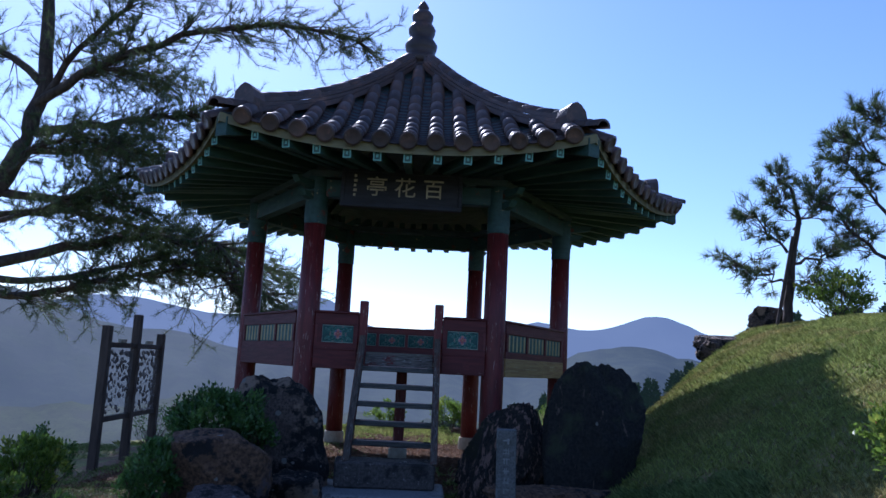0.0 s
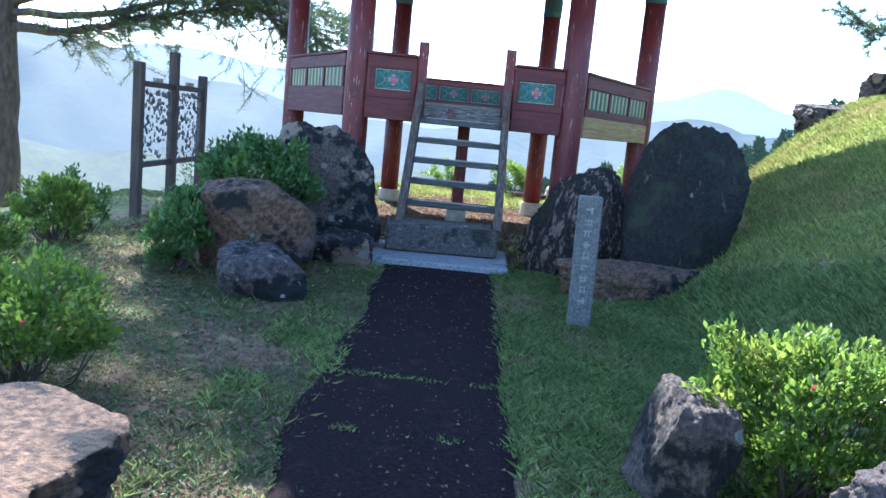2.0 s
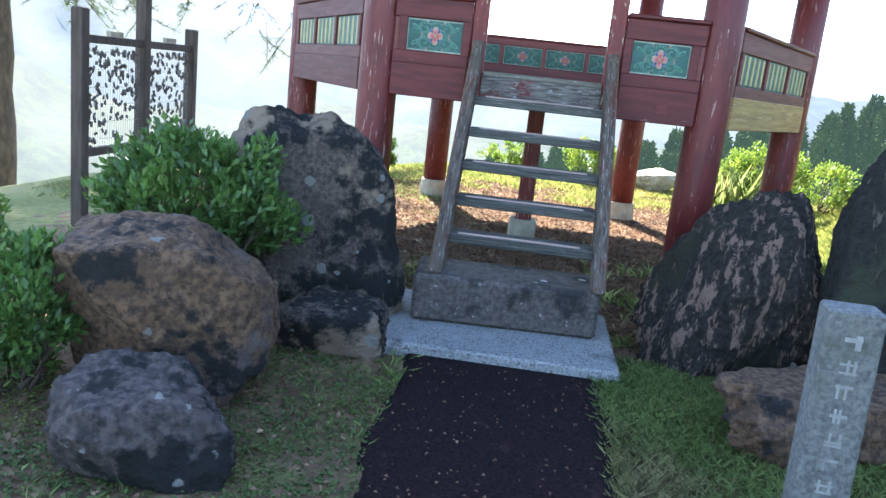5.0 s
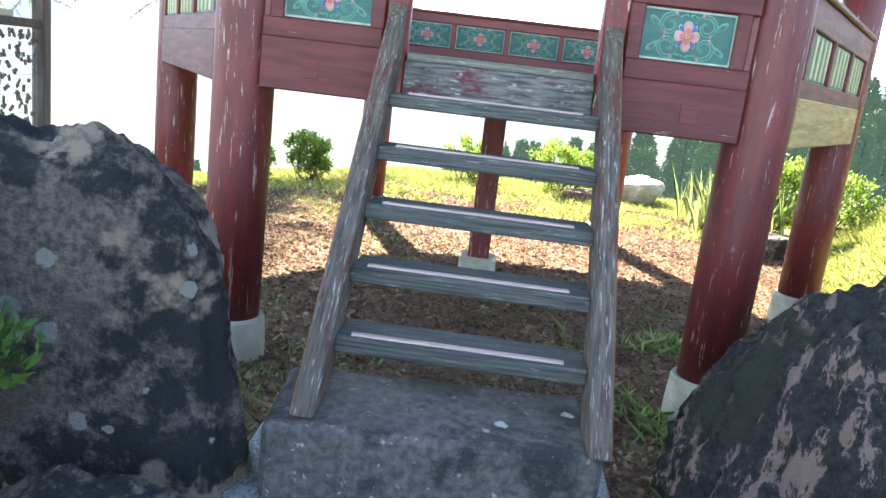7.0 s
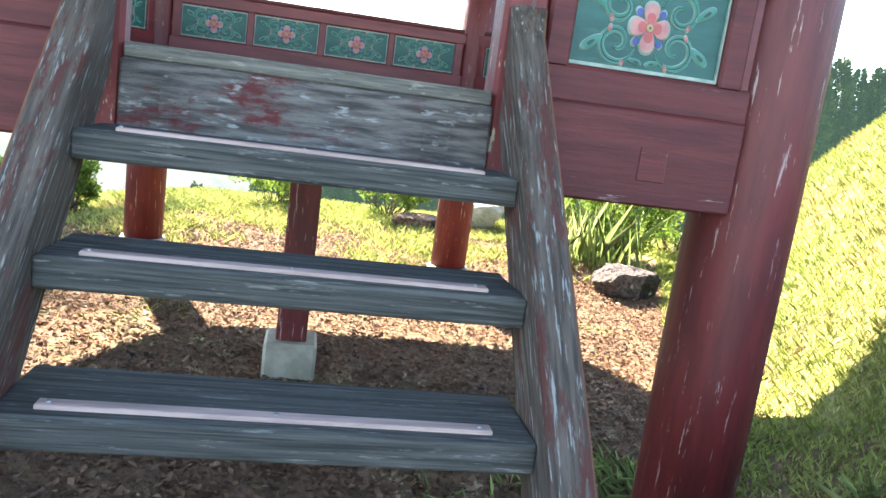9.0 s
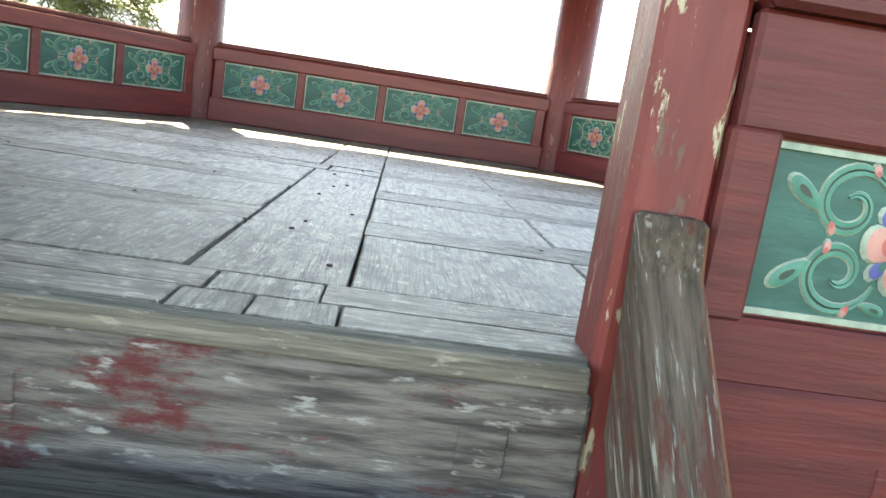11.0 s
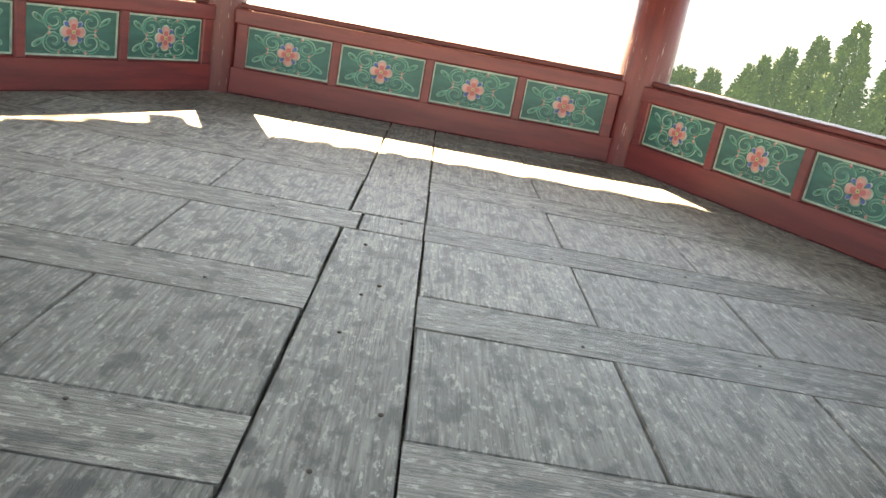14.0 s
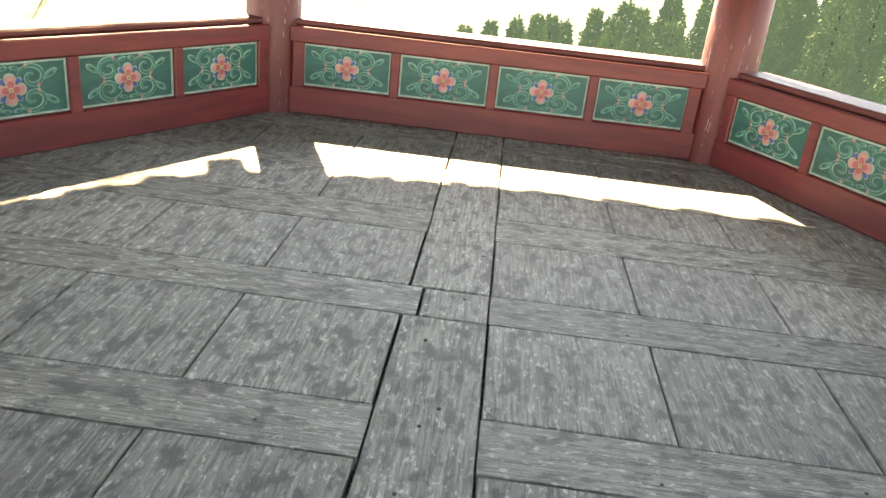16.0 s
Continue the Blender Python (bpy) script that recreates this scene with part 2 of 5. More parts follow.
NEEDLE = surf("pine_needle", (0.06, 0.095, 0.035), (0.09, 0.125, 0.045), 1.0, rough=0.5, bump=0, c3=(0.14, 0.12, 0.045), patch=0.8, cut=(0.60, 0.8), sheer=0.45, rand=0.35, island=True)
BARK = surf("pine_bark", (0.080, 0.058, 0.045), (0.034, 0.026, 0.021), 6, (2, 2, 0.6), 0.95, 0.9, (0.10, 0.085, 0.072), 4, (0.55, 0.7))
TWIG = surf("twig", (0.10, 0.075, 0.055), (0.06, 0.045, 0.035), 9, rough=0.9, bump=0.3)
PETAL = surf("azalea_petal", (0.55, 0.05, 0.12), (0.40, 0.03, 0.08), 9, rough=0.5, bump=0, sheer=0.4)
TILE = surf("roof_tile", (0.082, 0.050, 0.038), (0.034, 0.025, 0.022), 6, rough=0.46, bump=0.25, c3=(0.16, 0.085, 0.058), patch=3, cut=(0.5, 0.7), c4=(0.20, 0.15, 0.12), cut4=(0.68, 0.74), patch4=15, rand=0.35, spec=0.4)
FASCIA = surf("eave_fascia", (0.22, 0.20, 0.10), (0.15, 0.14, 0.075), 5, (0.4, 3, 3), 0.7, 0.2)
SOFFIT = surf("painted_soffit", (0.06, 0.085, 0.08), (0.035, 0.055, 0.052), 5, (0.5, 3, 3), 0.7, 0.2, (0.08, 0.05, 0.035), 2, (0.55, 0.7))
RAFTER = surf("painted_rafter", (0.04, 0.09, 0.072), (0.025, 0.06, 0.05), 6, (0.4, 3, 3), 0.6, 0.2, rand=0.15)
RAFTER_END = surf("rafter_end_trim", (0.20, 0.42, 0.34), (0.14, 0.32, 0.26), 12, rough=0.6, bump=0.1)
LINTEL = surf("painted_lintel", (0.03, 0.075, 0.065), (0.02, 0.05, 0.045), 6, (0.5, 3, 3), 0.6, 0.2, (0.11, 0.035, 0.027), 2.2, (0.56, 0.6), c4=(0.22, 0.20, 0.11), cut4=(0.66, 0.69), patch4=14)
TEAL = surf("teal_panel", (0.014, 0.092, 0.074), (0.009, 0.062, 0.052), 8, (0.5, 3, 3), 0.5, 0.12, (0.036, 0.125, 0.10), 5, (0.55, 0.75), (0.6, 3, 3))
SCROLL = surf("green_scroll", (0.045, 0.20, 0.145), (0.028, 0.135, 0.10), 16, rough=0.55, bump=0.1)
GROOVE = surf("dark_groove", (0.020, 0.040, 0.030), (0.035, 0.045, 0.030), 16, rough=0.6, bump=0.1)
OUTLINE = surf("pale_outline", (0.31, 0.37, 0.30), (0.18, 0.235, 0.19), 20, rough=0.6, bump=0.1)
PINK = surf("pink_petal", (0.46, 0.22, 0.185), (0.34, 0.135, 0.12), 18, rough=0.55, bump=0.1)
PINK_D = surf("petal_heart", (0.42, 0.09, 0.08), (0.30, 0.06, 0.06), 18, rough=0.55, bump=0.1)
BLUE = surf("blue_bud", (0.06, 0.08, 0.28), (0.04, 0.05, 0.18), 18, rough=0.55, bump=0.1)
GOLD = surf("pale_gilt", (0.50, 0.43, 0.28), (0.38, 0.32, 0.2), 14, rough=0.5, bump=0.1)
STRIPE = surf("ochre_stripe", (0.42, 0.36, 0.16), (0.32, 0.26, 0.12), 9, rough=0.6, bump=0.1)
BOARD = surf("name_board", (0.035, 0.035, 0.04), (0.02, 0.02, 0.024), 6, (0.5, 3, 3), 0.6, 0.2)
RACK_WOOD = surf("stained_post", (0.085, 0.060, 0.045), (0.045, 0.033, 0.026), 7, (3, 3, 0.4), 0.8, 0.5)
WIRE = surf("steel_wire", (0.30, 0.30, 0.30), (0.22, 0.22, 0.22), 20, rough=0.5, bump=0, metal=0.8)
TAG = surf("hung_tag", (0.055, 0.045, 0.042), (0.12, 0.10, 0.09), 7, rough=0.6, bump=0, rand=0.5, island=True)
# distant trees, ridges and houses: haze is a glow mixed into each material
CEDAR = hazy("cedar_spray_haze_glow", (0.010, 0.027, 0.008), (0.060, 0.090, 0.016), (0.018, 0.034, 0.030), 0.34, 1.4)
FAR_LAND = hazy("far_ridge_haze_glow", (0.040, 0.064, 0.056), (0.072, 0.096, 0.072), (0.155, 0.205, 0.305), 0.85, 0.006)
MID_LAND = hazy("mid_ridge_haze_glow", (0.014, 0.032, 0.018), (0.065, 0.086, 0.043), (0.062, 0.088, 0.130), 0.62, 0.03)
NEAR_LAND = hazy("near_slope_haze_glow", (0.014, 0.029, 0.013), (0.069, 0.091, 0.035), (0.044, 0.065, 0.092), 0.46, 0.07)
HOUSE_WALL = hazy("house_wall_haze_glow", (0.5, 0.5, 0.47), (0.4, 0.4, 0.38), (0.3, 0.36, 0.42), 0.35, 0.5)
HOUSE_ROOF = hazy("house_roof_haze_glow", (0.25, 0.25, 0.27), (0.45, 0.45, 0.45), (0.3, 0.36, 0.42), 0.4, 0.1)


# ---- mesh helpers ----
def link(name, me, material, parent=None, label=""):
    ob = new(name, me)
    if material and not me.materials:
        me.materials.append(material)
    ob.parent = parent
    if label:
        ob["label"] = label
    return ob


def part(name, bm, material, parent=None, label="", smooth=False):
    me = bpy.data.meshes.new(name)
    bmesh.ops.recalc_face_normals(bm, faces=bm.faces)
    if smooth:
        for fc in bm.faces:
            fc.smooth = True
    bm.to_mesh(me)
    bm.free()
    return link(name, me, material, parent, label)


def raw(name, verts, faces, material, parent=None, label="", smooth=False):
    """A mesh from computed arrays."""
    me = bpy.data.meshes.new(name)
    v, fa = np.asarray(verts, float), np.asarray(faces, int)
    me.vertices.add(len(v)); me.vertices.foreach_set("co", v.ravel())
    k = fa.shape[1]
    me.loops.add(fa.size); me.loops.foreach_set("vertex_index", fa.ravel())
    me.polygons.add(len(fa)); me.polygons.foreach_set("loop_start", np.arange(len(fa)) * k)
    me.update(calc_edges=True)
    if smooth:
        me.polygons.foreach_set("use_smooth", np.ones(len(fa), bool))
    return link(name, me, material, parent, label)


def thing(name, label, category, group="", at=(0, 0, 0), turn=0, kind=""):
    e = new(name)
    e.matrix_basis = pose(*at, 0, 0, turn)
    return tagged(e, label, category, group, kind)


def box(bm, x0, x1, y0, y1, z0, z1, edge=0.006):
    """A box with worn (bevelled) edges, added to bm."""
    b2 = bmesh.new()
    bmesh.ops.create_cube(b2, size=1, matrix=Matrix.Translation(((x0 + x1) / 2, (y0 + y1) / 2, (z0 + z1) / 2)) @ Matrix.Diagonal((x1 - x0, y1 - y0, z1 - z0, 1)))
    if edge:
        bmesh.ops.bevel(b2, geom=b2.edges[:], offset=edge, segments=1, affect="EDGES")
    me = bpy.data.meshes.new("tmp")
    b2.to_mesh(me); b2.free()
    bm.from_mesh(me)
    bpy.data.meshes.remove(me)
    return bm


def boxed(*a, **k):
    return box(bmesh.new(), *a, **k)


def lathe(profile, n=28, wobble=0.0, seed=1):
    """A turned body from (radius, height) pairs."""
    bm = bmesh.new()
    rings = []
    for j, (r, z) in enumerate(profile):
        rings.append([bm.verts.new((r * math.cos(a) * (1 + wobble * noise.noise((math.cos(a) * 2, math.sin(a) * 2, z * 2 + seed))),
                                    r * math.sin(a) * (1 + wobble * noise.noise((math.cos(a) * 2 + 5, math.sin(a) * 2, z * 2 + seed))), z))
                      for a in (2 * math.pi * i / n for i in range(n))])
    for a, b in zip(rings, rings[1:]):
        for i in range(n):
            bm.faces.new((a[i], a[(i + 1) % n], b[(i + 1) % n], b[i]))
    bm.faces.new(rings[0][::-1]); bm.faces.new(rings[-1])
    return bm


def tube(points, radii, n=8):
    """Arrays of a tapered tube along points."""
    pts = [Vector(p) for p in points]
    vs, fs = [], []
    for i, p in enumerate(pts):
        d = (pts[min(i + 1, len(pts) - 1)] - pts[max(i - 1, 0)]).normalized()
        u = d.cross(Vector((0.3, 0.2, 1))).normalized() if abs(d.z) < 0.95 else d.cross(Vector((1, 0, 0))).normalized()
        w = d.cross(u)
        for k in range(n):
            a = 2 * math.pi * k / n
            vs.append(p + (u * math.cos(a) + w * math.sin(a)) * radii[i])
    for i in range(len(pts) - 1):
        for k in range(n):
            a, b = i * n + k, i * n + (k + 1) % n
            fs.append((a, b, b + n, a + n))
    return [tuple(v) for v in vs], fs


def tubes(name, lines, material, parent=None, n=8, label=""):
    vs, fs = [], []
    for pts, rad in lines:
        v, f = tube(pts, rad, n)
        fs += [tuple(i + len(vs) for i in q) for q in f]
        vs += v
    return raw(name, vs, fs, material, parent, label, True)


def blades(name, base, tip, side, material, parent=None, mid=None):
    """Many thin leaves: base, tip and half-width vectors as (n, 3) arrays; each one two triangles, or a bent pair with mid."""
    b, t, s = np.asarray(base), np.asarray(tip), np.asarray(side)
    n = len(b)
    m = (b + t) / 2 if mid is None else mid
    v = np.stack([b, m - s, t, m + s], 1).reshape(-1, 3)
    i = np.arange(n)[:, None] * 4
    f = np.concatenate([i + np.array([[0, 1, 2]]), i + np.array([[0, 2, 3]])], 0)
    return raw(name, v, f, material, parent)


# ---- ground ----
def ease(x, a, b):
    t = np.clip((x - a) / (b - a), 0, 1)
    return t * t * (3 - 2 * t)


def ground_z(x, y):
    """Height of the ground: the terrace of the pavilion, the bank beside it, the fall to the valley."""
    x, y = np.asarray(x, float), np.asarray(y, float)
    z = 0.03 + 0.015 * np.sin(x * 1.7 + 1) * np.cos(y * 1.3) - 0.02 * ease(-y, 6, 11) + 0.06 * np.exp(-((y + 4.1) / 1.0) ** 2) * (np.abs(x) < 400)
    toe = 1.75 + np.where(y < -1.65, 0.04 * (y + 1.65), 0.43 * (y + 1.65))
    d = np.maximum(x - toe, 0)
    d = d * d / (d + 0.35)
    bank = 3.4 * (1 - np.exp(-0.25 * d)) * (1 + 0.13 * np.clip(y + 1.65, 0, 6))
    bank = np.where(bank > 1.6, 1.6 + np.tanh(np.maximum(bank - 1.6, 0)), bank)
    z = z - 0.24 * ease(-x, 1.0, 3.0) * ease(y, 2.0, 4.5)
    z = z + bank * (1 - ease(y, 3.2, 8.5)) + 0.05 * np.sin(x * 2.1) * np.sin(y * 1.9 + 1) * ease(d, 0.3, 2)
    z = z - 0.25 * ease(-x, 2.6, 4.6)
    fall = np.maximum(np.maximum(y - 5.4, 0), 0.9 * np.maximum(-x - 5.0, 0)) + 0.25 * np.maximum(x - 16, 0)
    r = np.hypot(x, y)
    return z - np.minimum(0.55 * fall * fall / (fall + 2.5), 95) - np.clip((r - 400) * 0.01, 0, 6)


def axis_steps(lo, hi, fine, far):
    a = [*np.arange(lo, hi, fine)]
    step, v = fine, hi
    up = []
    while v < far:
        up.append(v); step *= 1.22; v += step
    step, v = fine, lo
    down = []
    while v > -far:
        step *= 1.22; v -= step; down.append(v)
    return np.array(down[::-1] + a + up)


gx, gy = axis_steps(-6, 8, 0.12, 3200), axis_steps(-12, 7, 0.12, 3200)
GX, GY = np.meshgrid(gx, gy)
GZ = ground_z(GX, GY)
near = (np.abs(GX) < 9) & (GY > -13) & (GY < 8)
rng = np.random.default_rng(4)
GZ = GZ + near * rng.normal(0, 0.006, GZ.shape)
nx, ny = len(gx), len(gy)
idx = np.arange(nx * ny).reshape(ny, nx)
quads = np.stack([idx[:-1, :-1], idx[:-1, 1:], idx[1:, 1:], idx[1:, :-1]], -1).reshape(-1, 4)
ground = tagged(raw("ground", np.stack([GX, GY, GZ], -1).reshape(-1, 3), quads, SOIL, smooth=True),
                "mossy brown soil terrace falling away to a wooded valley", "ground", kind="structure")
ground.data.materials.append(TURF)
ground.data.materials.append(NEAR_LAND)          # woods of the valley, haze glow mixed into their colour
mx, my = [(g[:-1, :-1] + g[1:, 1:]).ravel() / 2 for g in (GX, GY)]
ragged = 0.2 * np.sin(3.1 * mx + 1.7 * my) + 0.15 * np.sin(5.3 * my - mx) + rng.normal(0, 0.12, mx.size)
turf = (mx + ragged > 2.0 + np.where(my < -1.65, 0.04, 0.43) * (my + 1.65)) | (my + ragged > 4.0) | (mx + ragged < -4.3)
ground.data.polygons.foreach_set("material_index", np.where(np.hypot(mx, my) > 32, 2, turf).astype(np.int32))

# path of dark rubber chips with two grown-over joints
px = np.linspace(-0.5, 0.5, 21)
py = np.concatenate([np.arange(-14, -3.74, 0.1), [-3.74]])
edge_l = lambda y: -0.48 - 0.06 * min(1, max(0, y + 5.6)) - 0.05 * math.sin(y * 1.7) - 0.03 * math.sin(y * 5.1)
edge_r = lambda y: 0.47 + 0.07 * min(1, max(0, -6.5 - y)) + 0.05 * math.sin(y * 1.3 + 2) + 0.03 * math.sin(y * 4.3)
pv = []
for y in py:
    for u in px:
        x = edge_l(y) + (u + 0.5) * (edge_r(y) - edge_l(y))
        pv.append((x, y, float(ground_z(x, y)) + 0.022 - 0.03 * (abs(u) > 0.49)))
k = len(px)
pf = [(j * k + i, j * k + i + 1, (j + 1) * k + i + 1, (j + 1) * k + i) for j in range(len(py) - 1) for i in range(k - 1)]
tagged(raw("path", pv, pf, PATH_M, smooth=True), "dark maroon rubber-chip footpath leading to the stairs", "path", kind="structure")

# ---- pavilion ----
S = 2.25                       # side of the hexagon of columns
APO = S * math.sqrt(3) / 2
FLOOR_Z, BEAM_Z, RAIL_Z = 1.527, 1.31, 1.99
pavilion = thing("pavilion", "hexagonal red-columned wooden pavilion with a dark tiled roof", "pavilion")


def turned(ob, k, at=(0, 0, 0)):
    ob.matrix_basis = pose(0, 0, 0, 0, 0, 60 * k) @ Matrix.Translation(at)
    return ob


# columns on round concrete bases
col_me = base_me = None
for k in range(6):
    a = radians(60 * k)
    x, y = S * math.cos(a), S * math.sin(a)
    if col_me is None:
        c = part("column", lathe([(0.134, 0.235), (0.136, 0.9), (0.135, 1.8), (0.13, 3.04)], 32), RED_POST, pavilion, smooth=True)
        b = part("column_base", lathe([(0.172, -0.12), (0.166, 0.10), (0.158, 0.225), (0.150, 0.238)], 32, 0.03), PALE_CONC, pavilion, "round pale concrete column base")
        h = part("column_head", lathe([(0.133, 3.04), (0.138, 3.05), (0.136, 3.12), (0.14, 3.14), (0.134, 3.62)], 32), LINTEL, pavilion, "green patterned column head")
        col_me, base_me, head_me = c.data, b.data, h.data
    else:
        c, b, h = link("column", col_me, None, pavilion), link("column_base", base_me, None, pavilion, "round pale concrete column base"), link("column_head", head_me, None, pavilion, "green patterned column head")
    for o in (c, b, h):
        o.matrix_basis = pose(x, y, 0, 0, 0, 60 * k)

# post under the middle of the floor
part("floor_post", boxed(-0.075, 0.075, -0.075, 0.075, 0.22, 1.4), RED_POST, pavilion, "short square red post under the floor")
part("floor_post_base", boxed(-0.13, 0.13, -0.13, 0.13, -0.1, 0.22, edge=0.015), PALE_CONC, pavilion, "square concrete block under the post")

# motif of the rail panels: four-petalled flower in scrolls, in the panel's own x-z plane, facing -y
PW, PH = 0.44, 0.205


def petal(cx, cz, a, ln, wd, n=14):
    out = []
    for i in range(n):
        t = 2 * math.pi * i / n
        u = ln * (0.5 + 0.5 * math.cos(t))
        v = wd * math.sin(t) * (0.55 + 0.45 * (u / ln))
        out.append((cx + u * math.cos(a) - v * math.sin(a), cz + u * math.sin(a) + v * math.cos(a)))
    return out


def band(pts, width, tones, low=0.25, high=0.6):
    """One painted scroll along pts (x, z): pale edges, green flanks and a dark groove, thin at both ends."""
    bm = bmesh.new()
    n, rows = len(pts), []
    for i, (x, z) in enumerate(pts):
        (x0, z0), (x1, z1) = pts[max(i - 1, 0)], pts[min(i + 1, n - 1)]
        d = math.hypot(x1 - x0, z1 - z0) or 1
        t = i / (n - 1)
        w = width / 2 * max(0.06, min(1, low + 4 * t)) * max(0.08, min(1, (1 - t) * 2 + 0.12) ** high)
        rows.append([bm.verts.new((x - (z1 - z0) / d * w * o, -y, z + (x1 - x0) / d * w * o))
                     for o, y in ((-1, 0.0), (-0.78, 0.0030), (-0.16, 0.0036), (0.16, 0.0024), (0.78, 0.0036), (1, 0.0))])
    for p, q in zip(rows, rows[1:]):
        for j, tone in enumerate((0, 1, 2, 1, 0)):
            bm.faces.new((p[j], p[j + 1], q[j + 1], q[j])).material_index = tone
    return bm, tones


def bloom(outline, root, tones, shrink=(1.0, 0.84, 0.46), lift=(0.0, 0.0036, 0.0052)):
    """One painted petal: its pale edge, its body and its darker heart as rings round root."""
    bm = bmesh.new()
    rings = [[bm.verts.new((root[0] + (x - root[0]) * k, -y, root[1] + (z - root[1]) * k)) for x, z in outline] for k, y in zip(shrink, lift)]
    n = len(outline)
    for tone, (p, q) in enumerate(zip(rings, rings[1:])):
        for i in range(n):
            bm.faces.new((p[i], p[(i + 1) % n], q[(i + 1) % n], q[i])).material_index = tone
    bm.faces.new(rings[-1]).material_index = 2
    return bm, tones


def motif_meshes():
    """The pieces of one panel: four petals, and in each quarter a scroll, a hooked leaf, a top leaf, a blue sepal and two pink buds."""
    green, flesh, sky_blue = (OUTLINE, SCROLL, GROOVE), (OUTLINE, PINK, PINK_D), (OUTLINE, BLUE, TEAL)
    pieces = []
    for sx, sz in ((-1, -1), (-1, 1), (1, -1), (1, 1)):
        curl = []
        for i in range(34):
            a = radians(12 + 470 * i / 33)
            r = 0.057 - 0.045 * i / 33
            curl.append((sx * (0.086 - r * math.cos(a)), sz * (0.041 + r * math.sin(a) * 0.86)))
        pieces.append(("scroll", *band(curl, 0.0185, green)))
        for cx, cz, an, ln, wd in ((0.122, 0.028, 32, 0.072, 0.0165), (0.046, 0.074, 168, 0.044, 0.010)):
            an = math.atan2(sz * math.sin(radians(an)), sx * math.cos(radians(an)))
            mid = (sx * cx + math.cos(an) * ln * 0.6, sz * cz + math.sin(an) * ln * 0.6)
            pieces.append(("leaf", *bloom(petal(sx * cx, sz * cz, an, ln, wd, 16), mid, green, (1.0, 0.84, 0.34))))
        for cx, cz, an, ln, wd in ((0.112, 0.020, 250, 0.020, 0.0085), (0.060, 0.077, 70, 0.019, 0.0085)):
            an = math.atan2(sz * math.sin(radians(an)), sx * math.cos(radians(an)))
            pieces.append(("bud", *bloom(petal(sx * cx, sz * cz, an, ln, wd, 10), (sx * cx, sz * cz), flesh)))
        pieces.append(("sepal", *bloom(petal(sx * 0.018, sz * 0.018, math.atan2(sz, sx), 0.036, 0.014, 10), (sx * 0.018, sz * 0.018), sky_blue)))
    for q in range(4):
        a = q * math.pi / 2
        root = (0.004 * math.cos(a), 0.004 * math.sin(a))
        pieces.append(("petal", *bloom(petal(*root, a, 0.058, 0.030, 16), root, flesh, (1.0, 0.88, 0.52), (0.001, 0.0056, 0.0066))))
    pieces.append(("flower_heart", *bloom([(0.011 * math.cos(i * math.pi / 5), 0.011 * math.sin(i * math.pi / 5)) for i in range(10)], (0, 0), (STRIPE, STRIPE, GROOVE), (1.0, 0.8, 0.3), (0.004, 0.0085, 0.009))))
    made = []
    for nm, bm, tones in pieces:
        me = bpy.data.meshes.new(nm)
        bmesh.ops.recalc_face_normals(bm, faces=bm.faces)
        bm.to_mesh(me); bm.free()
        for tone in tones:
            me.materials.append(tone)
        made.append((nm, me))
    return made


MOTIF = motif_meshes()
_b = boxed(-PW / 2, PW / 2, 0, 0.012, -PH / 2, PH / 2, edge=0.002)
PANEL_ME = part("panel", _b, TEAL).data
bpy.data.objects.remove(bpy.data.objects["panel"])
_b = bmesh.new()
for zz in (-1, 1):
    box(_b, -PW / 2, PW / 2, -0.006, 0.002, zz * (PH / 2 - 0.004) - 0.004, zz * (PH / 2 - 0.004) + 0.004, edge=0)
for xx in (-1, 1):
    box(_b, xx * (PW / 2 - 0.004) - 0.004, xx * (PW / 2 - 0.004) + 0.004, -0.006, 0.002, -PH / 2 + 0.008, PH / 2 - 0.008, edge=0)
BEAD_ME = part("panel_bead", _b, OUTLINE).data
bpy.data.objects.remove(bpy.data.objects["panel_bead"])


def flower_panel(rail, m, wide=1.0):
    """A painted panel with its motif under a railing, at the pose m in the railing's frame."""
    for nm, me in [("panel", PANEL_ME), ("panel_bead", BEAD_ME), *MOTIF]:
        o = link(nm, me, None, rail)
        o.matrix_basis = m @ Matrix.Diagonal((wide, 1, 1, 1))


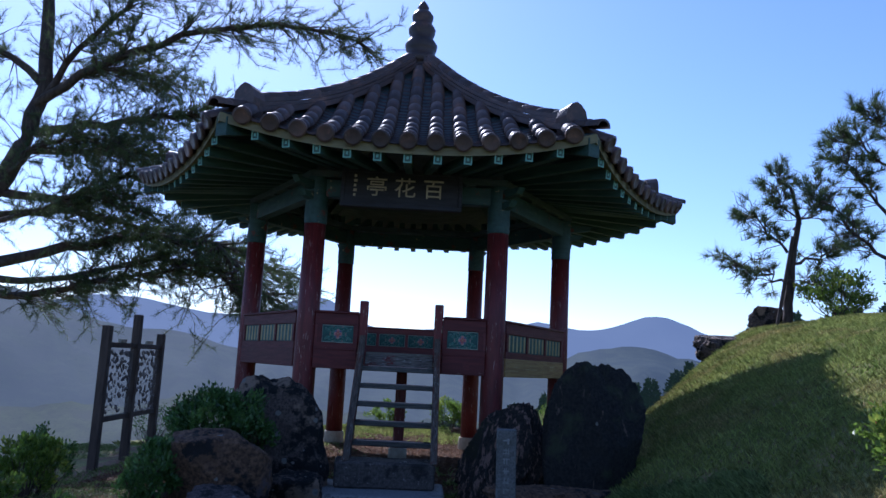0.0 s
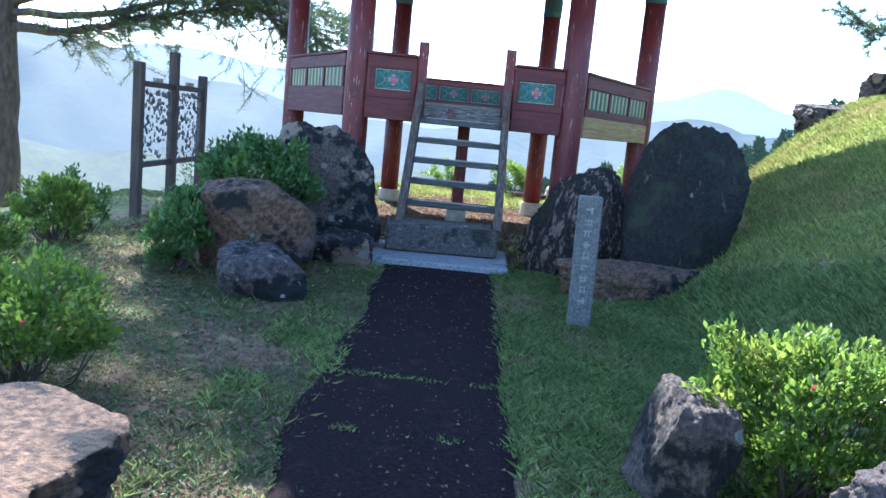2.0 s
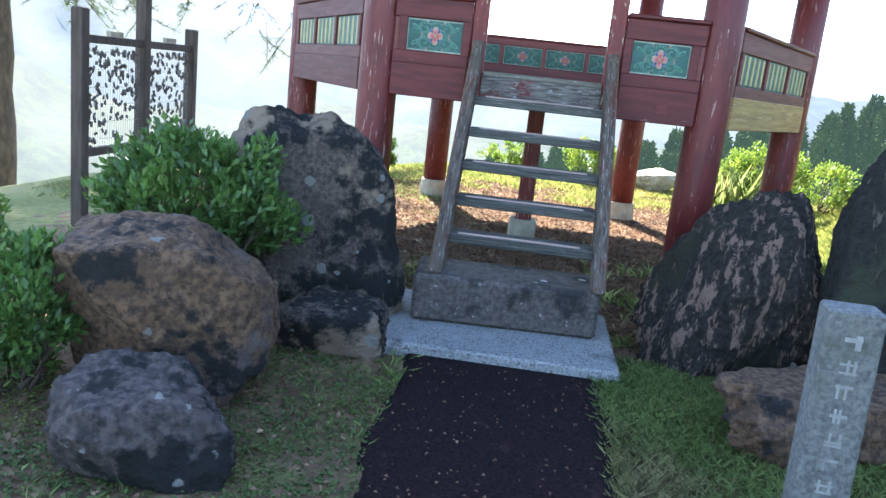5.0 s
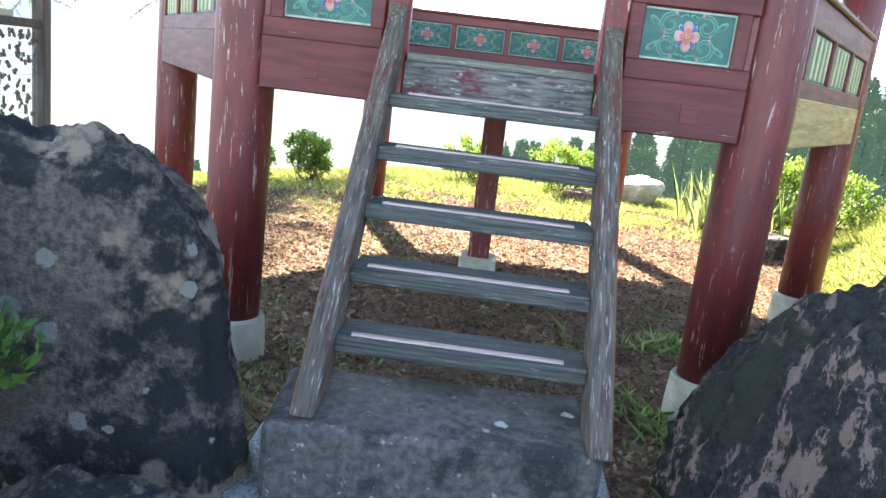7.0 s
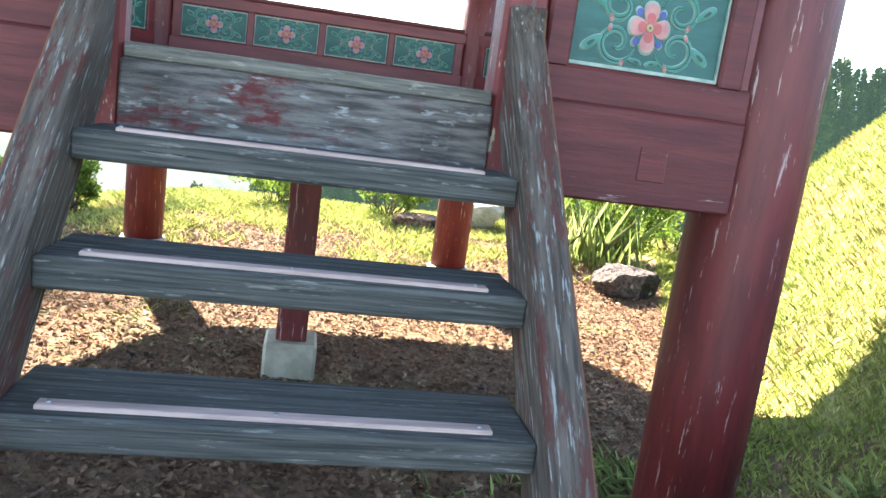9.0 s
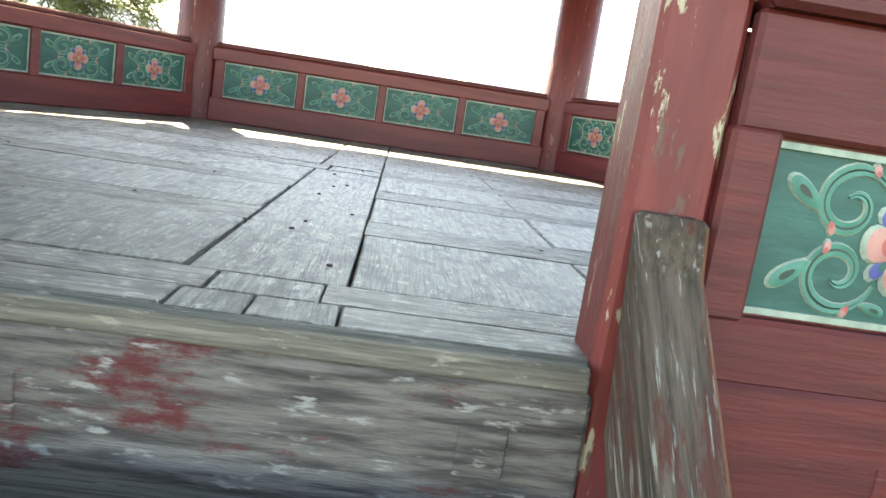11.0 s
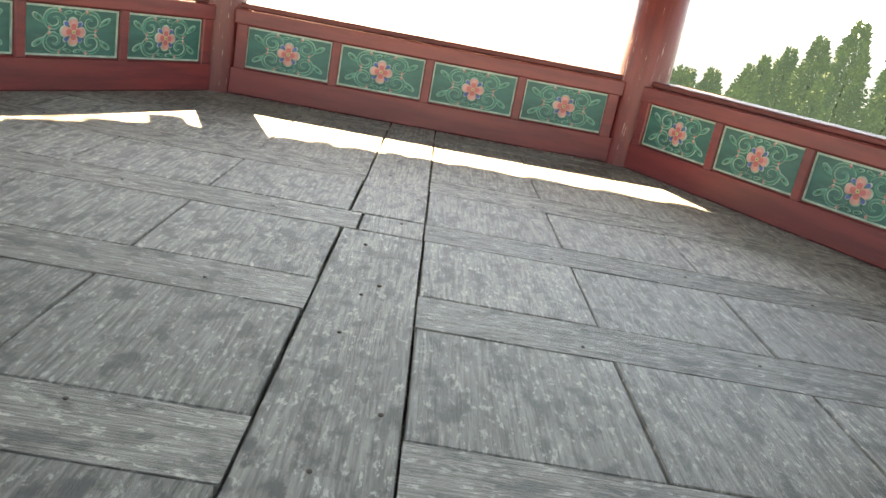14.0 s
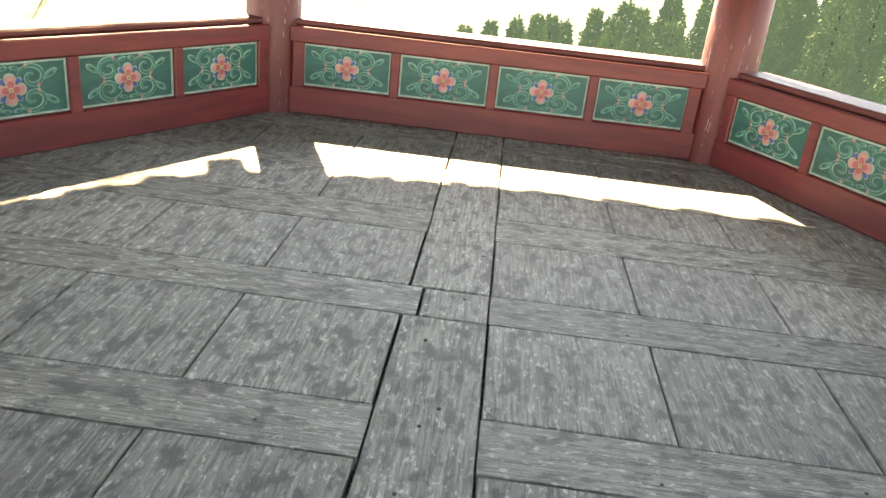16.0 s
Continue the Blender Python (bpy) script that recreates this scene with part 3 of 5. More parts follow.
# railings, built along the front side and turned into place
FACE_OUT, FACE_IN = -2.065, -1.858
for k in range(6):
    if k:
        turned(part("floor_beam", boxed(-1.02, 1.02, -2.07, -1.872, BEAM_Z, FLOOR_Z + 0.006), OCHRE if k == 1 else RED, pavilion, "faded ochre floor beam" if k == 1 else ""), k)
    else:
        part("floor_beam", boxed(-0.4, 0.4, -2.072, -1.84, BEAM_Z, FLOOR_Z - 0.031), WORN, pavilion, "worn grey floor beam with traces of red paint")
        part("floor_beam", boxed(-1.02, -0.401, -2.033, -1.872, BEAM_Z, FLOOR_Z - 0.037), RED, pavilion)
        part("floor_beam", boxed(0.401, 1.02, -2.033, -1.872, BEAM_Z, FLOOR_Z - 0.037), RED, pavilion)
        for x0, x1 in ((-1.02, -0.507), (0.507, 1.02)):
            part("beam_face", boxed(x0, x1, -2.07, -2.034, BEAM_Z, FLOOR_Z + 0.006), RED, pavilion)
    runs = [(-1.02, 1.02)] if k else [(-1.02, -0.505), (0.505, 1.02)]
    rails = []
    for x0, x1 in runs:
        rail = turned(part("railing", boxed(x0, x1, -2.04, -1.885, FLOOR_Z + 0.002, 1.93, edge=0), RED_IN, pavilion, "red balustrade with painted flower panels"), k)
        rails.append(rail)
        for nm, y0, y1, z0, z1, e in (("sill_board", FACE_OUT, -2.038, FLOOR_Z + 0.002, 1.612, 0.006), ("top_board", FACE_OUT, -2.038, 1.826, RAIL_Z - 0.03, 0.006),
                                      ("sill_board", -1.888, FACE_IN, FLOOR_Z + 0.002, 1.668, 0.006), ("top_board", -1.888, FACE_IN, 1.884, RAIL_Z - 0.03, 0.006),
                                      ("handrail", -2.085, -1.895, RAIL_Z - 0.03, RAIL_Z, 0.008)):
            part(nm, boxed(x0, x1, y0, y1, z0, z1, edge=e), RED_IN if y0 > -2 else RED, rail)
        for x in ([-0.974, -0.487, 0.0, 0.487, 0.974] if k else [-0.965, -0.52, 0.52, 0.965]):
            if x0 < x < x1:
                w = 0.024 if abs(x) < 0.9 else 0.03
                part("mullion", boxed(x - w, x + w, -1.887, FACE_IN + 0.002, 1.66, 1.89), RED_IN, rail)
        for x in [-0.96, 0.96] + ([-0.53, 0.53] if not k else [-0.32, 0.32]):
            if x0 < x < x1:
                part("mullion", boxed(x - 0.03, x + 0.03, FACE_OUT - 0.002, -2.039, 1.605, 1.832), RED, rail)
    zi, zo = 1.776, 1.719
    if k:
        for x in (-0.7305, -0.2435, 0.2435, 0.7305):
            flower_panel(rail, pose(x, -1.880, zi, 0, 0, 180))
        for x in (-0.64, 0.0, 0.64):                       # striped panels on the outside
            o = part("panel", boxed(x - 0.295, x + 0.295, -2.048, -2.038, 1.614, 1.824, edge=0.002), TEAL, rail, "teal panel with ochre stripes")
            sb = bmesh.new()
            for j in range(5):
                xs = x - 0.24 + 0.12 * j
                box(sb, xs - 0.022, xs + 0.022, -2.053, -2.046, 1.622, 1.816, edge=0.003)
            part("stripe", sb, STRIPE, rail)
    else:
        for sx in (-1, 1):
            rail = rails[0 if sx < 0 else 1]
            flower_panel(rail, pose(sx * 0.742, -1.880, zi, 0, 0, 180), 0.86)
            flower_panel(rail, pose(sx * 0.742, -2.0455, zo, 0, 0, 0), 0.86)
# a row of square tenon ends along the beams
for x in (-0.8, 0.8):
    part("tenon", boxed(x - 0.035, x + 0.035, -2.0725, -2.06, 1.37, 1.45, edge=0.002), RED, pavilion)

# posts either side of the entrance
for sx in (-1, 1):
    part("entrance_post", boxed(sx * 0.45 - 0.052, sx * 0.45 + 0.052, -2.052, -1.985 if sx < 0 else -1.94, BEAM_Z + 0.02, 2.13, edge=0.01), POST_WORN, pavilion, "red entrance post with flaking paint")

# floor of planks: one long middle plank, cross beams and short boards between them
deck = part("floor_deck", bmesh.new(), GREY_X, pavilion, "weathered grey wooden plank floor")
sub = bmesh.new()
hexv = [sub.verts.new((2.2 * math.cos(radians(60 * i)), 2.2 * math.sin(radians(60 * i)), FLOOR_Z - 0.05)) for i in range(6)]
hexw = [sub.verts.new((v.co.x, v.co.y, FLOOR_Z - 0.062)) for v in hexv]
sub.faces.new(hexv); sub.faces.new(hexw[::-1])
for i in range(6):
    sub.faces.new((hexv[i], hexw[i], hexw[(i + 1) % 6], hexv[(i + 1) % 6]))
sub.to_mesh(deck.data); sub.free()
random.seed(11)


def half_width(y):
    """Half of the floor's width at depth y."""
    return min(S, (1.98 * 2 - abs(y)) / math.sqrt(3)) if abs(y) < 1.98 else 1.02


def board(x0, x1, y0, y1, along_y):
    """One floor board, its grain along its local x, worn at the edges."""
    lx, ly = (y1 - y0, x1 - x0) if along_y else (x1 - x0, y1 - y0)
    g = 0.0022
    bm = bmesh.new()
    box(bm, -lx / 2 + g, lx / 2 - g, -ly / 2 + g, ly / 2 - g, -0.035, 0, edge=0.003)
    for v in bm.verts:
        if v.co.z > -0.004:
            v.co.z += random.uniform(-0.0008, 0.0008)
    o = part("plank", bm, GREY_X, deck)
    o.matrix_basis = pose((x0 + x1) / 2, (y0 + y1) / 2, FLOOR_Z + random.uniform(-0.0015, 0.0015), 0, 0, 90 if along_y else 0)


def clipped(x0, x1, y0, y1, along_y):
    """A board cut to the slanting side of the hexagon."""
    lim = lambda y: half_width(y)
    sgn = 1 if x0 + x1 > 0 else -1
    a, b = (abs(x0), abs(x1)) if sgn > 0 else (abs(x1), abs(x0))
    l0, l1 = lim(y0), lim(y1)
    if a >= max(l0, l1):
        return
    if b <= min(l0, l1):
        board(x0, x1, y0, y1, along_y)
        return
    if l0 < a:
        y0 += (y1 - y0) * (a - l0) / (l1 - l0)
        l0 = a
    elif l1 < a:
        y1 = y0 + (y1 - y0) * (a - l0) / (l1 - l0)
        l1 = a
    if y1 - y0 < 0.012:
        return
    g = 0.0022
    outline = [(a + g, y0 + g), (max(a + 0.004, min(b, l0)) - g, y0 + g)]
    if min(l0, l1) < b < max(l0, l1):
        yb = y0 + (y1 - y0) * (b - l0) / (l1 - l0)
        outline.append((b - g, yb))
    outline += [(max(a + 0.004, min(b, l1)) - g, y1 - g), (a + g, y1 - g)]
    bm = bmesh.new()
    cx, cy = (a + b) / 2 * sgn, (y0 + y1) / 2
    pts = [(x * sgn - cx, y - cy) for x, y in outline]
    if along_y:
        pts = [(y, -x) for x, y in pts]
    top = [bm.verts.new((x, y, 0)) for x, y in pts]
    low = [bm.verts.new((x, y, -0.035)) for x, y in pts]
    try:
        bm.faces.new(top); bm.faces.new(low[::-1])
    except ValueError:
        pass
    for i in range(len(top)):
        j = (i + 1) % len(top)
        bm.faces.new((top[i], low[i], low[j], top[j]))
    o = part("plank", bm, GREY_X, deck)
    o.matrix_basis = pose(cx, cy, FLOOR_Z, 0, 0, 90 if along_y else 0)


PLANK_L, PLANK_R = -0.145, 0.088
BEAMS = [(-1.93, -1.825), (-1.365, -1.185), (-0.742, -0.558), (-0.122, 0.052), (0.478, 0.695), (1.045, 1.22), (1.60, 1.76)]
# the middle plank, in lengths, notched where cross beams bite into it
board(PLANK_L, PLANK_R, -1.825, -0.122, True)
board(PLANK_L + 0.042, PLANK_R, -0.122, 0.052, True)
board(PLANK_L, PLANK_R, 0.052, 1.93, True)
board(PLANK_L + 0.05, PLANK_R - 0.03, -1.93, -1.825, True)
board(PLANK_L + 0.024, PLANK_L + 0.12, -2.03, -1.93, True)
board(PLANK_L + 0.12, PLANK_R, -2.03, -1.93, True)
for j, (y0, y1) in enumerate(BEAMS):
    bite_r, bite_l = (0.03 if j == 0 else 0.0), (0.05 if j == 0 else 0.038 if j == 3 else 0.0)
    for x0, x1 in ((PLANK_R - bite_r, 2.3), (-2.3, PLANK_L + bite_l)):
        clipped(x0, x1, y0, y1, False)
    y2 = BEAMS[j + 1][0] if j + 1 < len(BEAMS) else 1.93
    for s_, xs in ((1, [PLANK_R + 0.003, 0.522, 0.96, 1.40, 1.84, 2.28]), (-1, [PLANK_L - 0.005, -0.58, -1.022, -1.46, -1.90, -2.3])):
        for xa, xb in zip(xs, xs[1:]):
            clipped(min(xa, xb), max(xa, xb), y1, y2, True)
for x0, x1 in ((-0.99, PLANK_L + 0.024), (PLANK_R, 0.99)):
    board(x0, x1, -2.03, -1.93, False)
random.seed(14)
nail_bm = lathe([(0.0042, -0.004), (0.0042, 0.0008), (0.002, 0.0016)], 8)
NAIL_ME = part("nail", nail_bm, RACK_WOOD).data
bpy.data.objects.remove(bpy.data.objects["nail"])
for y0, y1 in BEAMS[1:6]:
    for i in range(-4, 5):
        if abs(i * 0.44) < half_width(y0) - 0.25:
            o = link("nail", NAIL_ME, None, deck)
            o.matrix_basis = pose(i * 0.44 + random.uniform(-0.08, 0.08), random.uniform(y0 + 0.03, y1 - 0.03), FLOOR_Z + 0.001)
for j in range(12):
    o = link("nail", NAIL_ME, None, deck)
    o.matrix_basis = pose(random.uniform(-0.11, 0.06), -1.7 + 0.29 * j, FLOOR_Z + 0.001) @ Matrix.Scale(random.uniform(0.9, 1.7), 4)
front_edge = part("front_edge_plank", boxed(-0.392, 0.392, -2.0735, -2.032, FLOOR_Z - 0.03, FLOOR_Z - 0.001, edge=0.003), EDGE_PLANK, pavilion, "grooved grey threshold plank")
gb = bmesh.new()
for j in range(8):
    box(gb, -0.39, 0.39, -2.0715 + 0.0048 * j, -2.0688 + 0.0048 * j, FLOOR_Z - 0.002, FLOOR_Z + 0.0015, edge=0.001)
part("groove_ridge", gb, EDGE_PLANK, front_edge)
for x in (-0.287, 0.277):
    part("tenon", boxed(x - 0.03, x + 0.03, -2.0755, -2.06, 1.378, 1.44, edge=0.002), WORN, pavilion, "square tenon end in the worn beam")

# lintels, wall above them and brackets
for k in range(6):
    turned(part("lintel", boxed(-1.125, 1.125, -2.02, -1.88, 3.38, 3.60), LINTEL, pavilion, "green painted lintel"), k)
    bm = boxed(-1.2, 1.2, -2.08, -1.82, 3.62, 3.70)
    for x in (-0.75, -0.25, 0.25, 0.75):
        box(bm, x - 0.07, x + 0.07, -2.06, -1.84, 3.60, 3.63, edge=0.01)
    turned(part("wall_plate", bm, SOFFIT, pavilion), k)
    br = bmesh.new()
    for z0, ln in ((3.30, 0.26), (3.44, 0.40)):
        prof = [(S, z0), (S + ln, z0 + 0.05), (S + ln + 0.06, z0 + 0.12), (S + ln * 0.7, z0 + 0.12), (S, z0 + 0.13)]
        a = [br.verts.new((x, -0.045, z)) for x, z in prof]
        b = [br.verts.new((x, 0.045, z)) for x, z in prof]
        br.faces.new(a); br.faces.new(b[::-1])
        for i in range(len(a)):
            br.faces.new((a[i], b[i], b[(i + 1) % len(a)], a[(i + 1) % len(a)]))
    turned(part("bracket", br, LINTEL, pavilion), k)

# ---- roof ----
roof = part("roof", bmesh.new(), SOFFIT, pavilion, "dark grey clay-tiled hexagonal roof with upturned corners")
R_CORNER, R_MID, Z_MID, Z_CORNER, Z_TOP = 3.98, 3.40, 3.70, 3.93, 5.82
T60 = math.tan(radians(30))


def roof_point(u, v, lift=0.0):
    """A point of the front roof face: u -1..1 along the eave, v 0 at the top to 1 at the eave."""
    bow = abs(u) ** 2.4
    apo = R_MID + (R_CORNER * math.sqrt(3) / 2 - R_MID) * bow
    zc = Z_MID + (Z_CORNER - Z_MID) * bow
    r = 0.22 + (apo - 0.22) * v
    s = 1 - v
    z = zc + (Z_TOP - zc) * (0.47 * s + 0.53 * s * s)
    return Vector((u * r * T60, -r, z + lift))


def roof_at(x, r, lift=0.0):
    """The roof face over a plan point x along the eave, r out from the middle."""
    u = max(-1, min(1, x / (r * T60)))
    bow = abs(u) ** 2.4
    apo = R_MID + (R_CORNER * math.sqrt(3) / 2 - R_MID) * bow
    v = (r - 0.22) / (apo - 0.22)
    return roof_point(u, v, lift)


bm = bmesh.new()
for k in range(6):
    m = pose(0, 0, 0, 0, 0, 60 * k)
    for lift in (0.0, -0.05):
        g = [[bm.verts.new(m @ roof_point(-1 + i / 6, j / 10, lift)) for i in range(13)] for j in range(11)]
        for j in range(10):
            for i in range(12):
                bm.faces.new((g[j][i], g[j][i + 1], g[j + 1][i + 1], g[j + 1][i]))
bm.to_mesh(roof.data); bm.free()

# one cover tile: a half-round, slightly tapered shell along local x
TL = 0.30
_b = bmesh.new()
ring = []
for x, r in ((0, 0.088), (TL + 0.03, 0.098)):
    ring.append([_b.verts.new((x, r * math.cos(a), r * math.sin(a))) for a in (math.pi * i / 10 for i in range(11))])
ring.append([_b.verts.new((TL + 0.03, 0.07 * math.cos(a), 0.07 * math.sin(a))) for a in (math.pi * i / 10 for i in range(11))])
for a, b in zip(ring, ring[1:]):
    for i in range(10):
        _b.faces.new((a[i], a[i + 1], b[i + 1], b[i]))
_b.normal_update()
TILE_ME = bpy.data.meshes.new("tile")
for fc in _b.faces:
    fc.smooth = True
_b.to_mesh(TILE_ME); _b.free(); TILE_ME.materials.append(TILE)
_b = lathe([(0.099, 0), (0.099, 0.03), (0.08, 0.04), (0.03, 0.034)], 20)
_b.transform(Matrix.Rotation(radians(90), 4, "Y"))
END_ME = part("tile", _b, TILE).data
bpy.data.objects.remove(bpy.data.objects["tile"])
ROW = 0.29
rest_v, rest_f = [], []
tile_src_v = np.array([v.co for v in TILE_ME.vertices]); tile_src_f = [tuple(p.vertices) for p in TILE_ME.polygons]
for k in range(6):
    m = pose(0, 0, 0, 0, 0, 60 * k)
    for i in range(-7, 8):
        x = i * ROW
        u_e = abs(x) / (R_CORNER / 2)
        if u_e > 0.96:
            continue
        apo = R_MID + (R_CORNER * math.sqrt(3) / 2 - R_MID) * u_e ** 2.4
        r1 = apo + 0.07
        r0 = max(0.4, abs(x) / T60 + 0.06)
        nseg = max(1, int((r1 - r0) / (TL * 0.93)))
        for j in range(nseg):
            ra, rb = r1 - (j + 1) * (r1 - r0) / nseg, r1 - j * (r1 - r0) / nseg
            pa, pb = roof_at(x, min(ra, apo), 0.05), roof_at(x, min(rb, apo), 0.05)
            if rb > apo:
                pb = pb + (pb - roof_at(x, apo - 0.2, 0.05)).normalized() * (rb - apo)
            d = (pb - pa)
            q = d.normalized().to_track_quat("X", "Z").to_matrix().to_4x4()
            mm = m @ Matrix.Translation(pa) @ q @ Matrix.Diagonal((d.length / TL, 1, 1, 1))
            if k in (0, 1, 5):
                o = link("tile", TILE_ME, None, roof)
                o.matrix_basis = mm
            else:
                vv = [mm @ Vector(p) for p in tile_src_v]
                rest_f += [tuple(a + len(rest_v) for a in f_) for f_ in tile_src_f]
                rest_v += vv
            if j == 0:
                o = link("tile_end", END_ME, None, roof)
                o.matrix_basis = m @ Matrix.Translation(pb) @ q
tagged(raw("tile_rows", rest_v, rest_f, TILE, roof, smooth=True), kind="stuff")
# concave pan tiles between the rows, lapping in steps
pv, pf = [], []
for k in range(6):
    m = pose(0, 0, 0, 0, 0, 60 * k)
    for i in range(-7, 7):
        x0, x1 = i * ROW, (i + 1) * ROW
        xm = max(abs(x0), abs(x1))
        if xm / (R_CORNER / 2) > 1.0:
            continue
        apo = R_MID + (R_CORNER * math.sqrt(3) / 2 - R_MID) * (xm / (R_CORNER / 2)) ** 2.4
        r, r0 = apo + 0.05, max(0.45, xm / T60 + 0.02)
        while r > r0:
            ra = max(r0, r - 0.105)
            base_i = len(pv)
            for rr, lf in ((ra, 0.018), (r, 0.044), (r, 0.02)):
                for t in range(5):
                    xx = x0 + (x1 - x0) * t / 4
                    dip = -0.03 * math.sin(math.pi * t / 4)
                    pv.append(m @ roof_at(xx, min(rr, apo), lf + dip) + (m.to_3x3() @ Vector((0, -(max(rr, apo) - apo), 0))))
            for row in range(2):
                for t in range(4):
                    a = base_i + row * 5 + t
                    pf.append((a, a + 1, a + 6, a + 5))
            r = ra
tagged(raw("pan_tiles", pv, pf, TILE, roof), kind="stuff")
# hip ridges: stacked flat tiles under a round cap, with an end ornament
for k in range(6):
    ang = radians(-90 + 30 + 60 * k)
    out = Vector((math.cos(ang), math.sin(ang), 0))
    side = Vector((-out.y, out.x, 0))
    hip = lambda v, lift=0.0: Vector((*(out * (0.254 + (R_CORNER - 0.254) * v)).xy, Z_CORNER + (Z_TOP - Z_CORNER) * (0.47 * (1 - v) + 0.53 * (1 - v) ** 2) + lift))
    bm = bmesh.new()
    N = 16
    for lay, (w, z0, z1) in enumerate(((0.15, 0.0, 0.07), (0.13, 0.075, 0.125), (0.115, 0.13, 0.18))):
        rows = []
        for i in range(N + 1):
            p = hip(0.02 + 0.87 * i / N)
            rows.append([bm.verts.new(p + side * sx * w + Vector((0, 0, z))) for sx, z in ((-1, z0), (1, z0), (1, z1), (-1, z1))])
        for a, b in zip(rows, rows[1:]):
            for t in range(4):
                bm.faces.new((a[t], a[(t + 1) % 4], b[(t + 1) % 4], b[t]))
        bm.faces.new(rows[-1]); bm.faces.new(rows[0][::-1])
    part("ridge", bm, TILE, roof)
    n_cap = 11
    for i in range(n_cap):
        pa, pb = hip(0.02 + 0.87 * i / n_cap, 0.17), hip(0.02 + 0.87 * (i + 1) / n_cap, 0.17)
        d = pb - pa
        o = link("ridge_tile", TILE_ME, None, roof)
        o.matrix_basis = Matrix.Translation(pa) @ d.normalized().to_track_quat("X", "Z").to_matrix().to_4x4() @ Matrix.Diagonal((d.length / TL, 0.95, 0.8, 1))
    # end ornament: an upright rounded plate with a raised point
    prof = [(-0.13, -0.12), (0.13, -0.12), (0.15, 0.10), (0.13, 0.19), (0.07, 0.25), (0, 0.28), (-0.07, 0.25), (-0.13, 0.19), (-0.15, 0.10)]
    bm = bmesh.new()
    p = hip(0.90, 0.06)
    fr = [bm.verts.new(p + side * a + Vector((0, 0, b)) + out * 0.05) for a, b in prof]
    bk = [bm.verts.new(p + side * a * 1.05 + Vector((0, 0, b * 0.9)) - out * 0.12) for a, b in prof]
    bm.faces.new(fr); bm.faces.new(bk[::-1])
    for i in range(len(fr)):
        bm.faces.new((fr[i], bk[i], bk[(i + 1) % len(fr)], fr[(i + 1) % len(fr)]))
    part("ridge_ornament", bm, TILE, roof)
    # low tail of the hip in front of the ornament: cap tiles stepping to the corner
    for i in range(2):
        pa, pb = hip(0.90 + 0.055 * i, 0.06), hip(0.965 + 0.055 * i, 0.07)
        d = pb - pa
        o = link("ridge_tile", TILE_ME, None, roof)
        o.matrix_basis = Matrix.Translation(pa) @ d.normalized().to_track_quat("X", "Z").to_matrix().to_4x4() @ Matrix.Diagonal((d.length / TL, 1.0, 0.9, 1))
    # corner rafter under the hip
    bm = bmesh.new()
    rows = []
    for v in (0.5, 0.75, 0.93, 0.99):
        p = hip(v, -0.06)
        rows.append([bm.verts.new(p + side * sx * 0.075 + Vector((0, 0, z))) for sx, z in ((-1, -0.2), (1, -0.2), (1, 0), (-1, 0))])
    for a, b in zip(rows, rows[1:]):
        for t in range(4):
            bm.faces.new((a[t], a[(t + 1) % 4], b[(t + 1) % 4], b[t]))
    bm.faces.new(rows[-1]); bm.faces.new(rows[0][::-1])
    part("corner_rafter", bm, RAFTER, roof)
# finial of stacked swelling rings
fin = [(0.32, 5.74), (0.30, 5.82), (0.22, 5.86), (0.24, 5.92), (0.30, 5.98), (0.24, 6.05), (0.20, 6.08), (0.235, 6.16), (0.25, 6.24), (0.20, 6.32), (0.17, 6.35),
       (0.20, 6.43), (0.21, 6.50), (0.17, 6.57), (0.135, 6.60), (0.16, 6.66), (0.165, 6.72), (0.12, 6.79), (0.07, 6.81), (0.09, 6.86), (0.06, 6.92), (0.005, 6.99)]
part("finial", lathe(fin, 24), TILE, roof, "dark stacked gourd-shaped roof finial", smooth=True)

# eaves: fascia board and rafters with painted ends
for k in range(6):
    m = pose(0, 0, 0, 0, 0, 60 * k)
    bm = bmesh.new()
    rows = []
    for i in range(25):
        u = -1 + i / 12
        p = roof_point(u, 1.0)
        q = roof_point(u, 0.975)
        rows.append([bm.verts.new(m @ w) for w in (p + Vector((0, 0, 0.0)), p + Vector((0, 0, -0.10)), q + Vector((0, 0.02, -0.10)), q + Vector((0, 0.02, -0.02)))])
    for a, b in zip(rows, rows[1:]):
        for t in range(4):
            bm.faces.new((a[t], a[(t + 1) % 4], b[(t + 1) % 4], b[t]))
    part("fascia", bm, FASCIA, roof, "dull ochre eave board")
    for i in range(-5, 6):
        x_e = i * 0.33
        u = x_e / (R_CORNER / 2)
        pe = roof_point(u, 0.985, -0.145)
        x_i = x_e * 0.58
        pi = Vector((x_i, -1.95, 3.76 + 0.05 * abs(u)))
        d = pe - pi
        L = d.length
        bm = boxed(0, L, -0.045, 0.045, -0.055, 0.055, edge=0.004)
        o = part("rafter", bm, RAFTER, roof)
        o.matrix_basis = m @ Matrix.Translation(pi) @ d.normalized().to_track_quat("X", "Z").to_matrix().to_4x4()
        eb = bmesh.new()
        for y0, y1, z0, z1 in ((-0.044, 0.044, 0.038, 0.052), (-0.044, 0.044, -0.052, -0.038), (-0.044, -0.03, -0.038, 0.038), (0.03, 0.044, -0.038, 0.038), (-0.012, 0.012, -0.016, 0.016)):
            box(eb, L, L + 0.004, y0, y1, z0, z1, edge=0)
        part("rafter_trim", eb, RAFTER_END, o)

